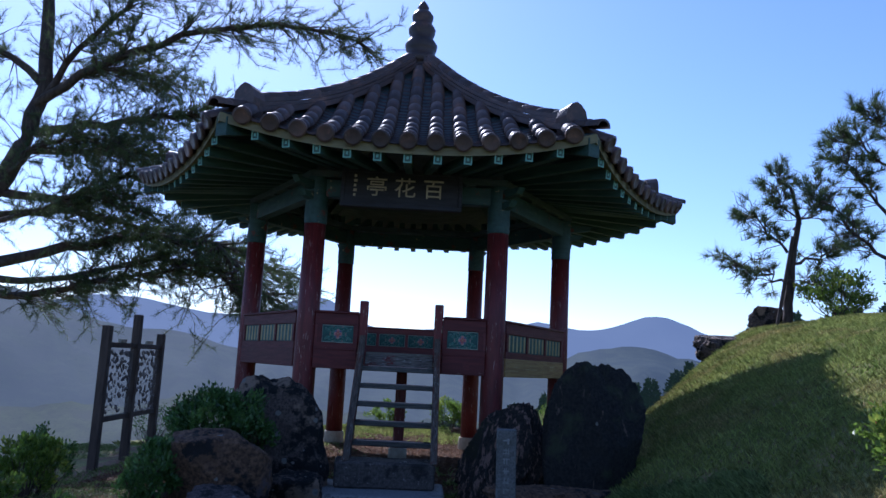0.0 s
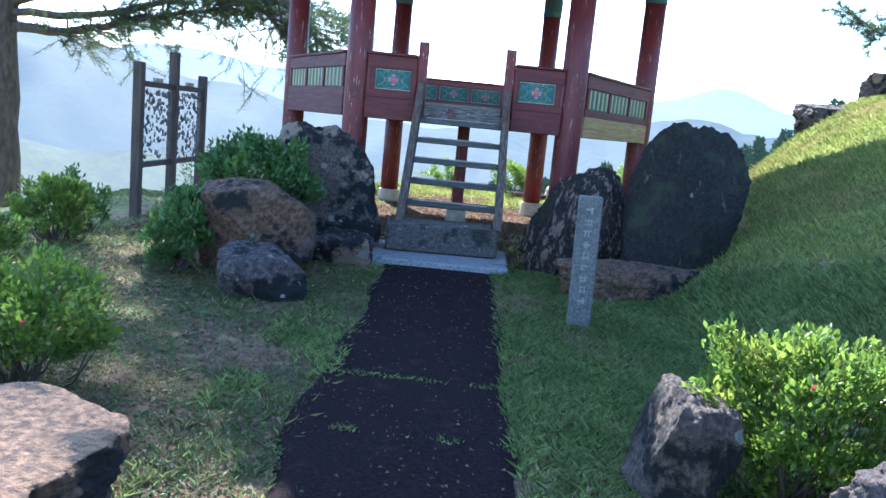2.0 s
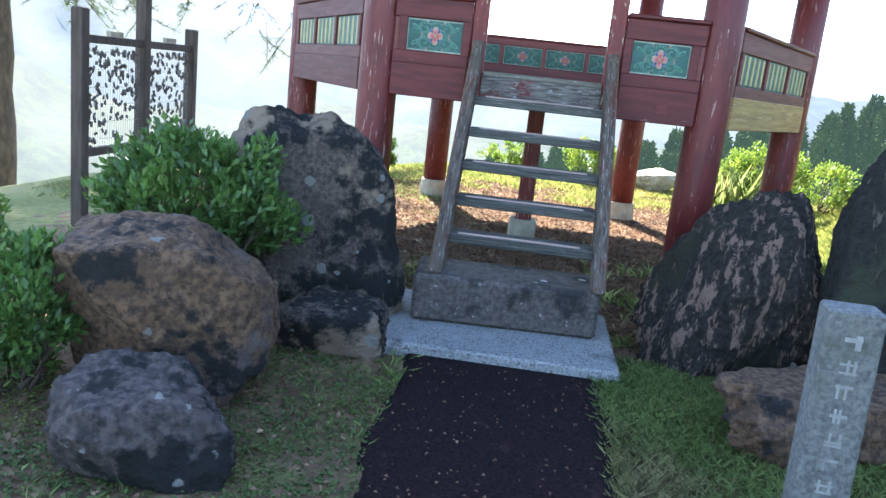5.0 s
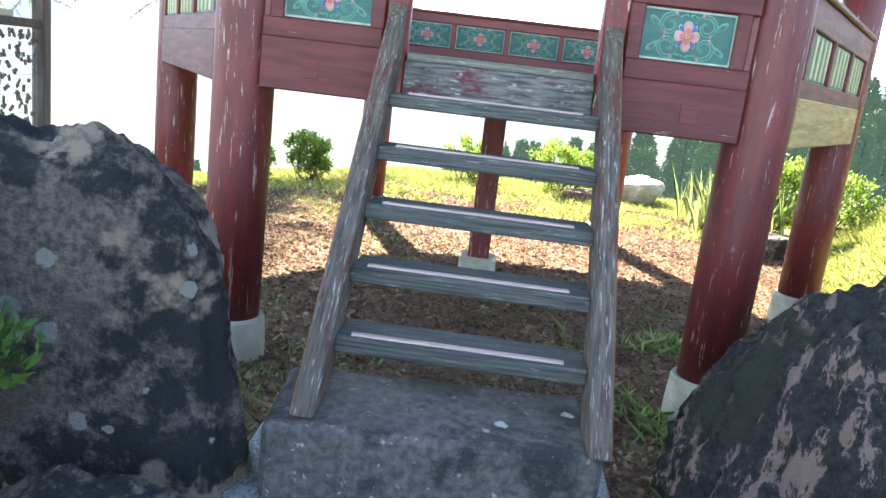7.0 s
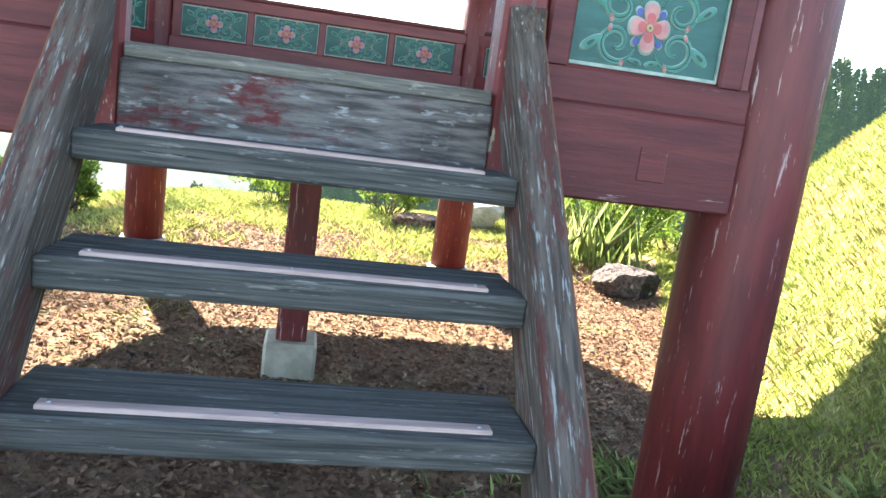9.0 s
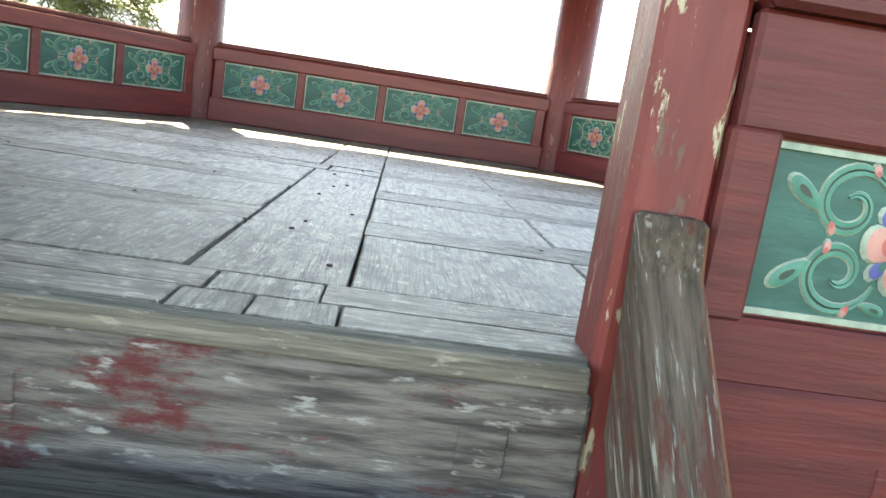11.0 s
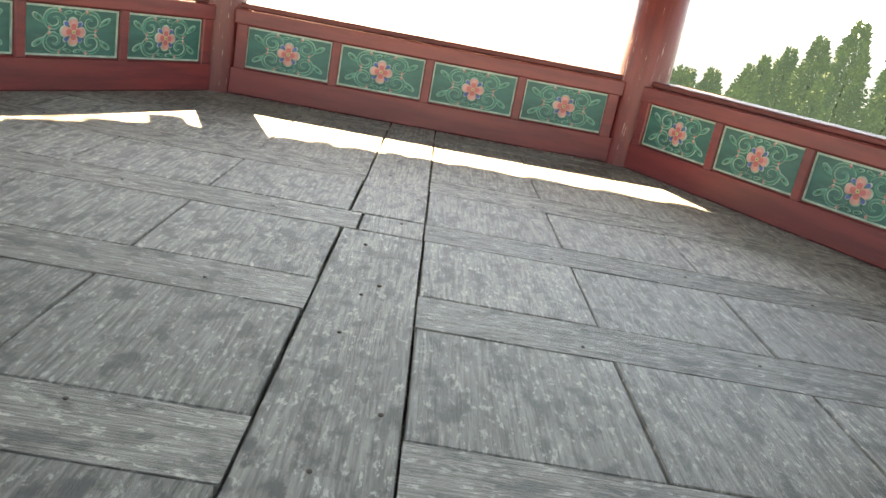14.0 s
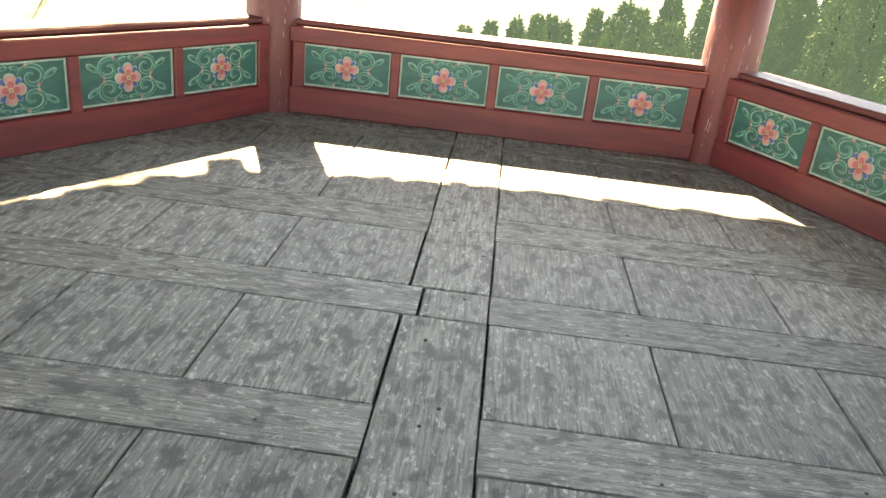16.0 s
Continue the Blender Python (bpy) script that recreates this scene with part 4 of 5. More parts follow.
# name board hung under the front eave, leaning forward
nb = part("name_board", boxed(-0.68, 0.68, -0.02, 0.02, -0.21, 0.21), BOARD, pavilion, "dark name board with three pale carved characters")
nb.matrix_basis = pose(-0.08, -2.26, 3.46, -12, 0, 0)
fb = bmesh.new()
for z in (-0.225, 0.225):
    box(fb, -0.72, 0.72, -0.035, 0.03, z - 0.025, z + 0.025)
for x in (-0.70, 0.70):
    box(fb, x - 0.025, x + 0.025, -0.035, 0.03, -0.2, 0.2)
part("board_frame", fb, BOARD, nb)


def lettering(text, size, at, material, parent, name="character", turn=(90, 0, 0), depth=0.006):
    cu = bpy.data.curves.new(name, "FONT")
    cu.body, cu.size, cu.extrude, cu.align_x, cu.align_y = text, size, depth, "CENTER", "CENTER"
    tmp = bpy.data.objects.new("tmp", cu)
    scene.collection.objects.link(tmp)
    dg = bpy.context.evaluated_depsgraph_get()
    me = bpy.data.meshes.new_from_object(tmp.evaluated_get(dg))
    bpy.data.objects.remove(tmp)
    me.materials.clear()
    o = link(name, me, material, parent)
    o.matrix_basis = pose(*at, *turn)
    return o


for ch, x in (("亭", -0.30), ("花", 0.04), ("百", 0.38)):
    lettering(ch, 0.27, (x, -0.026, 0.0), GOLD, nb)
sb = bmesh.new()
for j in range(5):
    box(sb, -0.575, -0.545 + 0.01 * (j % 2), -0.026, -0.019, 0.13 - 0.062 * j, 0.165 - 0.062 * j, edge=0.002)
part("signature", sb, GOLD, nb, "small pale signature marks")

# ---- stairs ----
stairs = thing("stairs", "steep weathered wooden stairs up to the pavilion floor", "stairs")
for sx in (-1, 1):
    bm = bmesh.new()
    prof = [(-3.30, 0.42), (-2.115, 1.66), (-2.10, 1.72), (-2.052, 1.72), (-2.098, 1.46), (-3.07, 0.42)]
    a = [bm.verts.new((sx * 0.447 - 0.037, y, z)) for y, z in prof]
    b = [bm.verts.new((sx * 0.447 + 0.037, y, z)) for y, z in prof]
    bm.faces.new(a); bm.faces.new(b[::-1])
    for i in range(len(a)):
        bm.faces.new((a[i], b[i], b[(i + 1) % len(a)], a[(i + 1) % len(a)]))
    bmesh.ops.recalc_face_normals(bm, faces=bm.faces)
    bmesh.ops.bevel(bm, geom=bm.edges[:], offset=0.006, segments=1, affect="EDGES")
    bm.transform(pose(0, 0, 0, 0, -43.5, 0) @ pose(0, 0, 0, 0, 0, 90))
    o = part("stringer", bm, STRINGER, stairs, "greyed stringer with traces of red paint")
    o.matrix_basis = (pose(0, 0, 0, 0, -43.5, 0) @ pose(0, 0, 0, 0, 0, 90)).inverted()
    o.data.materials.append(STRINGER_IN)          # the sheltered inner side keeps its stain
    turn3 = o.matrix_basis.to_3x3()
    for fc in o.data.polygons:
        if (turn3 @ fc.normal).x * sx < -0.6:
            fc.material_index = 1
for j in range(5):
    zt, yn = 1.365 - 0.1915 * (4 - j), -2.35 - 0.176 * (4 - j)
    tb = boxed(-0.412, 0.412, 0, 0.215, -0.055, 0, edge=0.007)
    tr = part("tread", tb, TREAD, stairs)
    tr.matrix_basis = pose(0, yn, zt, -1, 0, 0)
    st = part("grip_strip", boxed(-0.362 + 0.005 * j, 0.334 + 0.003 * j, 0.028, 0.056, -0.002, 0.007, edge=0.002), STRIP, tr, "pale pinkish grip strip")
    nl = bmesh.new()
    for x in (-0.335, -0.005, 0.32):
        bmesh.ops.create_cone(nl, cap_ends=True, segments=8, radius1=0.005, radius2=0.004, depth=0.003, matrix=Matrix.Translation((x, 0.042, 0.008)))
    part("nail", nl, WIRE, tr)

step = part("concrete_step", box(bmesh.new(), -0.508, 0.508, -0.235, 0.235, -0.13, 0.128, edge=0.02), CONCRETE)
step.matrix_basis = pose(-0.058, -3.085, 0.287, 0, 0, 4)
tagged(step, "dark mossy concrete step under the stairs", "step")
slab = part("stone_slab", boxed(-0.69, 0.56, -3.74, -2.75, -0.04, 0.155, edge=0.012), SLAB)
tagged(slab, "grey pebbled concrete slab before the stairs", "slab")

# ---- rocks ----
def rock(label, at, size, material, seed=1, turn=0, flat=0.0, lean=(0, 0), rough=0.2, group="garden rocks", sub=4, cuts=7, block=3.2, taper=0.0, flute=0.0):
    """A boulder: a ball cut by random planes, roughened at two scales, sunk a little into the ground."""
    rnd = random.Random(seed)
    bm = bmesh.new()
    bmesh.ops.create_icosphere(bm, subdivisions=sub + 2, radius=1)
    planes = [(Vector((rnd.gauss(0, 1), rnd.gauss(0, 1), rnd.gauss(0, 0.55))).normalized(), rnd.uniform(0.70, 0.95)) for _ in range(cuts + 4)]
    off = Vector((seed * 3.1, seed * 1.7, 0))
    tip = Vector((rnd.uniform(-0.12, 0.12), rnd.uniform(-0.2, 0.0), 1)).normalized()
    for v in bm.verts:
        p = v.co.copy()
        k = (abs(p.x) ** block + abs(p.y) ** block + abs(p.z) ** block) ** (-1 / block)
        p *= k
        for nrm, dist in planes:
            over = p.dot(nrm) - dist
            if over > 0:
                p -= nrm * over * 0.95
        if flat:
            over = p.dot(tip) - (1 - flat)
            if over > 0:
                p -= tip * over * 0.93
        n1 = noise.fractal(p * 1.4 + off, 0.9, 2.1, 5)
        n2 = noise.fractal(p * 5 + off, 0.8, 2.1, 5)
        n3 = abs(noise.noise(Vector((p.x * 2.6, p.y * 2.6, p.z * 5)) + off))
        n4 = noise.fractal(p * 14 + off, 0.7, 2.1, 4)
        p *= 1 + rough * 0.5 * n1 + rough * 0.28 * n2 + rough * 0.09 * n4 - rough * 0.35 * max(0, 0.12 - n3)
        if flute:
            p *= 1 + flute * noise.fractal(Vector((p.x * 4.5, p.y * 4.5, p.z * 0.9)) + off, 0.8, 2.1, 4)
        p.z = max(p.z, -0.75)
        p.x *= 1 - taper * p.z
        p.y *= 1 - taper * p.z
        v.co = Vector((p.x * size[0] / 2 + lean[0] * p.z, p.y * size[1] / 2 + lean[1] * p.z, (p.z + 0.7) * size[2] / (1.7 - flat)))
    z = float(ground_z(at[0], at[1]))
    o = part("rock", bm, material, smooth=True)
    o.matrix_basis = pose(at[0], at[1], z - 0.03 + (at[2] if len(at) > 2 else 0), 0, 0, turn)
    return tagged(o, label, "rock", group)


rock("tall dark standing rock with pale lichen spots", (-1.13, -3.28), (0.96, 0.60, 1.16), ROCK, 3, 8, lean=(-0.10, 0), cuts=4, block=2.6, rough=0.15, flute=0.03)
rock("brown flat-topped rock half hidden by a shrub", (-1.44, -4.35), (0.86, 0.66, 0.70), ROCK_B, 8, 14, flat=0.25, cuts=2, block=5.0, rough=0.16)
rock("small flat-topped rock with white lichen", (-1.22, -5.02), (0.66, 0.48, 0.31), ROCK_P, 12, 10, flat=0.4, cuts=3)
rock("low dark rock with a lichen patch", (-0.92, -3.74), (0.62, 0.40, 0.28), ROCK, 21, 0, flat=0.3, cuts=3)
rock("dark pointed rock streaked with pale mineral", (1.24, -3.12), (1.0, 0.78, 1.0), ROCK_D, 15, -15, lean=(0.06, 0), cuts=5, block=2.3, taper=0.24, flute=0.07, rough=0.22)
rock("large dark upright rock beside the bank", (2.0, -3.45), (0.94, 0.7, 1.34), ROCK_BIG, 27, 5, lean=(0.08, 0), cuts=3, block=2.8, flute=0.02, rough=0.15)
rock("long low flat rock at the foot of the boulders", (1.5, -4.0), (1.3, 0.5, 0.28), ROCK_B, 31, 28, flat=0.45, cuts=4)
rock("broad flat-topped rock beside the path", (-1.54, -8.14), (1.45, 0.85, 0.31), ROCK_B, 36, -10, flat=0.45, cuts=3, block=5, rough=0.12)
rock("grey rock with a pale lichen spot beside the shrub", (1.05, -7.46), (0.30, 0.44, 0.46), ROCK, 42, 20, flat=0.2, cuts=3)
rock("mossy purplish rock at the path's edge", (1.80, -7.95), (0.85, 0.6, 0.34), ROCK_P, 45, 20, flat=0.3, cuts=4)
rock("flat slab of rock topping the bank", (5.75, 2.5, -0.25), (1.15, 0.8, 0.40), ROCK, 52, 15, flat=0.5, group="bank rocks")
rock("squat rock under the pine on the bank", (6.9, 3.3, -0.15), (0.8, 0.6, 0.5), ROCK, 55, 15, flat=0.3, group="bank rocks")
rock("brown rock at the top of the bank", (8.3, 0.6, -0.15), (1.0, 0.7, 0.5), ROCK_B, 57, 15, group="bank rocks")
rock("pale flat rock at the terrace's far edge", (1.95, 5.2), (0.8, 0.6, 0.35), PALE_CONC, 61, 10, flat=0.4, group="bank rocks")
rock("grey broken rocks at the bank's foot", (2.75, 2.4), (0.7, 0.45, 0.25), ROCK_P, 63, 30, flat=0.3, group="bank rocks")
rock("reddish flat rock at the terrace's far edge", (1.3, 4.7), (0.7, 0.4, 0.16), ROCK_B, 66, 30, flat=0.4, group="bank rocks")

# ---- inscribed stone post ----
sz = float(ground_z(0.98, -5.1))
stele = part("stone_post", boxed(-0.078, 0.078, -0.06, 0.06, -0.1, 0.89, edge=0.008), STELE)
stele.matrix_basis = pose(0.985, -5.1, sz, 0, -1.2, -6)
tagged(stele, "slim grey granite post with a weathered inscription", "stone post")
random.seed(5)
for j in range(9):
    gb = bmesh.new()
    zc = 0.80 - 0.075 * j
    for q in range(4):
        if q % 2:
            x = random.uniform(-0.02, 0.02)
            box(gb, x - 0.004, x + 0.004, -0.0625, -0.059, zc - 0.022, zc + 0.022, edge=0)
        else:
            z_ = zc + random.uniform(-0.018, 0.018)
            box(gb, -0.024, 0.024, -0.0621, -0.059, z_ - 0.0035, z_ + 0.0035, edge=0)
    part("carved_mark", gb, STELE_CUT, stele)

# ---- rack hung with tags ----
rack = thing("tag_rack", "dark wooden rack hung with rows of small tags", "rack", at=(-3.8, -0.12, 0))
for y, top in ((-1.05, 1.70), (0.0, 1.90), (1.05, 1.66)):
    gz = float(ground_z(-3.8, -0.12 + y))
    pb = boxed(-0.055, 0.055, y - 0.055, y + 0.055, gz - 0.1, top, edge=0.01)
    part("post", pb, RACK_WOOD, rack)
for y0, y1 in ((-0.995, -0.055), (0.055, 0.995)):
    part("crossbar", boxed(-0.03, 0.03, y0, y1, 1.42, 1.49), RACK_WOOD, rack)
    part("crossbar", boxed(-0.03, 0.03, y0, y1, 0.46, 0.53), RACK_WOOD, rack)
    part("plaque", boxed(-0.02, 0.025, (y0 + y1) / 2 - 0.10, (y0 + y1) / 2 + 0.12, 1.492, 1.54), PALE_CONC, rack, "small pale plaque on the top bar")
random.seed(9)
for y0, y1 in ((-0.995, -0.055), (0.055, 0.995)):
    lines = []
    for j in range(24):
        y = y0 + 0.02 + (y1 - y0 - 0.04) * j / 23
        lines.append(([(0, y, 0.53), (0.004, y, 1.0), (0, y, 1.42)], [0.0016] * 3))
    for j in range(6):
        z = 0.60 + 0.15 * j
        lines.append(([(0.003, y0, z), (0.003, y1, z)], [0.0018] * 2))
    tubes("wire", lines, WIRE, rack, 4)
    for j in range(150):
        y, z = random.uniform(y0 + 0.03, y1 - 0.03), 1.40 - 0.85 * random.random() ** 1.25
        w, h = random.uniform(0.018, 0.035), random.uniform(0.03, 0.065)
        tb = boxed(-0.008, 0.008, -w / 2, w / 2, -h, 0, edge=0.003)
        o = part("tag", tb, TAG, rack)
        o.matrix_basis = pose(random.uniform(-0.012, 0.012), y, z, random.uniform(-60, 60), random.uniform(-8, 8), random.uniform(-25, 25))

# ---- plants ----
def unit(n, rnd):
    v = rnd.normal(0, 1, (n, 3))
    return v / np.linalg.norm(v, axis=1)[:, None]


def shrub(label, at, width, depth, height, leaves=3500, leaf=0.036, material=None, seed=1, stem=0.3, lumps=9, flowers=0, group="azalea shrubs", name="shrub"):
    """A shrub: branching stems and many single leaves gathered at the ends of its shoots."""
    rnd = np.random.default_rng(seed)
    z0 = float(ground_z(at[0], at[1])) + (at[2] if len(at) > 2 else 0)
    sh = thing(name, label, "shrub", group, (at[0], at[1], z0))
    half = np.array([width / 2, depth / 2, height * (1 - stem) / 2])
    mid = np.array([0, 0, height * stem + half[2]])
    heads = unit(lumps * 7, rnd) * (0.45 + 0.55 * rnd.random((lumps * 7, 1)) ** 0.5)
    heads = heads * half * (0.82 + 0.3 * rnd.random((lumps * 7, 1))) + mid
    heads[:, 2] = np.maximum(heads[:, 2], 0.06)
    lines = []
    for h in heads[::2]:
        a = np.array([*rnd.uniform(-0.05, 0.05, 2), -0.05])
        m = a * 0.4 + h * 0.6 + np.array([0, 0, -0.12 * height]) + rnd.normal(0, 0.03, 3)
        lines.append(([a, (a + m) / 2 + rnd.normal(0, 0.015, 3), m, h], [0.010, 0.008, 0.005, 0.002]))
    tubes("stem", lines, TWIG, sh, 5)
    per = leaves // len(heads)
    c = np.repeat(heads, per, 0)
    n = len(c)
    out = c - (mid - np.array([0, 0, half[2] * 0.8]))
    out /= np.linalg.norm(out, axis=1)[:, None] + 1e-6
    d = unit(n, rnd) * 0.75 + out * 0.6 + np.array([0, 0, 0.35])
    d /= np.linalg.norm(d, axis=1)[:, None]
    r = 0.10 * (width + height) / 1.6
    base = c + unit(n, rnd) * r * rnd.random((n, 1)) ** 0.6
    base[:, 2] = np.maximum(base[:, 2], 0.02)
    ln = leaf * rnd.uniform(0.7, 1.35, (n, 1))
    sd = np.cross(d, unit(n, rnd)); sd /= np.linalg.norm(sd, axis=1)[:, None] + 1e-6
    up = np.cross(sd, d)
    blades("leaves", base, base + d * ln, sd * ln * 0.23, material or LEAF, sh, base + d * ln * 0.52 + up * ln * 0.08)
    if flowers:
        k = rnd.integers(0, n, flowers)
        for i in k:
            bm = bmesh.new()
            for q in range(5):
                a = 2 * math.pi * q / 5
                w = Vector((math.cos(a), math.sin(a), 0.5)) * 0.016
                s_ = Vector((-math.sin(a), math.cos(a), 0)) * 0.008
                bm.faces.new([bm.verts.new(v) for v in ((0, 0, 0), w * 0.6 + s_, w, w * 0.6 - s_)])
            o = part("flower", bm, PETAL, sh)
            o.matrix_basis = pose(*(base[i] + d[i] * 0.02), *rnd.uniform(-50, 50, 3))
    return sh


shrub("sunlit bright green azalea shrub beside the path", (1.50, -7.40), 0.78, 0.70, 0.68, 10000, 0.034, seed=2, stem=0.12, flowers=5)
shrub("dense dark green shrub spreading over the rocks", (-1.62, -3.72, 0.30), 1.0, 0.6, 0.68, 7500, 0.05, LEAF_D, 3, 0.05, 12)
shrub("dark green shrub beside the brown rock", (-1.95, -4.62), 0.46, 0.5, 0.62, 3800, 0.042, LEAF_D, 4, 0.03)
shrub("green azalea shrub beside the flat rock", (-1.66, -7.12), 0.80, 0.7, 0.56, 6500, 0.036, LEAF, 5, 0.2, flowers=2)
shrub("leafy azalea shrub on the terrace edge", (-3.25, -3.95), 0.62, 0.6, 0.55, 3500, 0.045, LEAF, 6, 0.1)
shrub("leafy azalea shrub on the terrace edge", (-3.62, -2.75), 0.55, 0.5, 0.62, 3000, 0.045, LEAF_D, 7, 0.1)
shrub("bright green azalea shrub among grass", (-2.95, -5.6), 0.75, 0.6, 0.6, 4000, 0.045, LEAF, 8, 0.12)
shrub("small pale azalea shrub on the bank", (2.9, -7.3), 0.6, 0.5, 0.55, 2200, 0.04, LEAF, 9, 0.2, flowers=4)
shrub("small clipped shrub at the terrace's far edge", (-3.0, 4.2), 0.55, 0.5, 0.60, 5000, 0.042, LEAF, 10, 0.12, 8, group="edge shrubs")
shrub("small clipped shrub at the terrace's far edge", (-2.3, 4.3), 0.55, 0.5, 0.66, 5000, 0.042, LEAF, 11, 0.12, 8, group="edge shrubs")
shrub("sparse green shrub at the terrace's far edge", (-0.35, 5.1), 0.8, 0.5, 0.55, 2000, 0.045, LEAF, 12, 0.15, 6, group="edge shrubs")
shrub("bright round green shrub at the terrace's far edge", (0.95, 5.15), 0.95, 0.7, 0.68, 4200, 0.045, LEAF, 13, 0.1, group="edge shrubs")
shrub("tall yellow-green shrub at the bank's foot", (3.3, 4.0), 1.15, 0.9, 0.95, 6500, 0.05, LEAF, 14, 0.08, group="edge shrubs")
shrub("green shrub at the bank's foot", (4.3, 4.6), 1.0, 0.8, 0.8, 3000, 0.05, LEAF, 15, 0.08, group="edge shrubs")
shrub("sparse twiggy shrub at the terrace's open edge", (-4.1, 1.9), 0.9, 0.7, 0.7, 900, 0.035, LEAF_D, 16, 0.15, group="edge shrubs")
shrub("low leafy shrub on the bank top", (7.7, 2.4), 1.4, 1.0, 0.9, 3000, 0.06, LEAF, 17, 0.1, group="bank shrubs")
shrub("low leafy shrub on the bank top", (9.0, 1.6), 1.6, 1.0, 1.0, 3000, 0.06, LEAF, 18, 0.1, group="bank shrubs")


def pine(label, at, trunk, limbs, tufts, seed, needle=0.12, reach=0.5, r0=0.35, stray=1.0, per=34, bushy=5):
    """A pine: bent trunk, crooked limbs with twigs, and tufts of long needles along the twigs, with gaps of sky."""
    rnd = np.random.default_rng(seed)
    tree = thing("pine_tree", label, "tree", at=at)
    n = len(trunk)
    rad = [r0 * (1 - 0.72 * i / (n - 1)) for i in range(n)]
    fine_t, fine_r = [], []
    for i in range(n - 1):
        for q in range(4):
            t = q / 4
            fine_t.append(np.array(trunk[i]) * (1 - t) + np.array(trunk[i + 1]) * t + rnd.normal(0, 0.02, 3) * r0 / 0.3)
            fine_r.append((rad[i] * (1 - t) + rad[i + 1] * t) * rnd.uniform(0.95, 1.06))
    fine_t.append(np.array(trunk[-1])); fine_r.append(rad[-1])
    tubes("trunk", [(fine_t, fine_r)], BARK, tree, 16)
    twigs, ends = [], []
    for pts, r in limbs:
        p = np.array(pts, float)
        seg = []
        for a, b in zip(p, p[1:]):
            for q in range(4):
                seg.append(a + (b - a) * q / 4 + rnd.normal(0, 0.035 * stray, 3))
        seg.append(p[-1])
        seg = np.array(seg)
        tubes("limb", [(seg, np.linspace(r, r * 0.22, len(seg)))], BARK, tree, 8)
        for i in range(len(seg) // 4, len(seg)):
            for _ in range(bushy):
                fwd = seg[min(i + 1, len(seg) - 1)] - seg[i - 1]
                fwd /= np.linalg.norm(fwd) + 1e-6
                d = fwd * 0.7 + rnd.normal(0, 0.55, 3) * np.array([1, 1, 0.6]) + np.array([0, 0, -0.05])
                d /= np.linalg.norm(d)
                L = reach * rnd.uniform(0.5, 1.5)
                e = seg[i] + d * L + np.array([0, 0, -0.06 * L])
                m = seg[i] + d * L * 0.5 + rnd.normal(0, 0.05 * L, 3)
                twigs.append(([seg[i], m, e], [r * 0.2 + 0.004, 0.008, 0.004]))
                for t in rnd.uniform(0.3, 1.0, 4):
                    s0 = seg[i] * (1 - t) + e * t
                    d2 = d + rnd.normal(0, 0.7, 3); d2 /= np.linalg.norm(d2)
                    e2 = s0 + d2 * L * rnd.uniform(0.25, 0.55)
                    twigs.append(([s0, (s0 + e2) / 2 + rnd.normal(0, 0.02, 3), e2], [0.006, 0.005, 0.003]))
                    ends.append((s0, e2))
                ends.append((m, e))
    tagged(tubes("twig_spray", twigs, TWIG, tree, 4), kind="stuff")
    ends = [ends[i] for i in rnd.permutation(len(ends))[:tufts]]
    a = np.array([e[0] for e in ends]); b = np.array([e[1] for e in ends])
    k = len(a)
    t = rnd.uniform(0.25, 1.03, (k, per, 1))
    base = (a[:, None] * (1 - t) + b[:, None] * t).reshape(-1, 3)
    ax = np.repeat((b - a) / (np.linalg.norm(b - a, axis=1)[:, None] + 1e-6), per, 0)
    d = unit(k * per, rnd) * 0.8 + ax * 0.75 + np.array([0, 0, 0.25])
    d /= np.linalg.norm(d, axis=1)[:, None]
    ln = needle * rnd.uniform(0.6, 1.2, (k * per, 1))
    sd = np.cross(d, unit(k * per, rnd)); sd /= np.linalg.norm(sd, axis=1)[:, None] + 1e-6
    sd *= 0.0032 * needle / 0.12
    raw("crown", np.stack([base - sd, base + d * ln, base + sd], 1).reshape(-1, 3), np.arange(3 * k * per).reshape(-1, 3), NEEDLE, tree)
    return tree


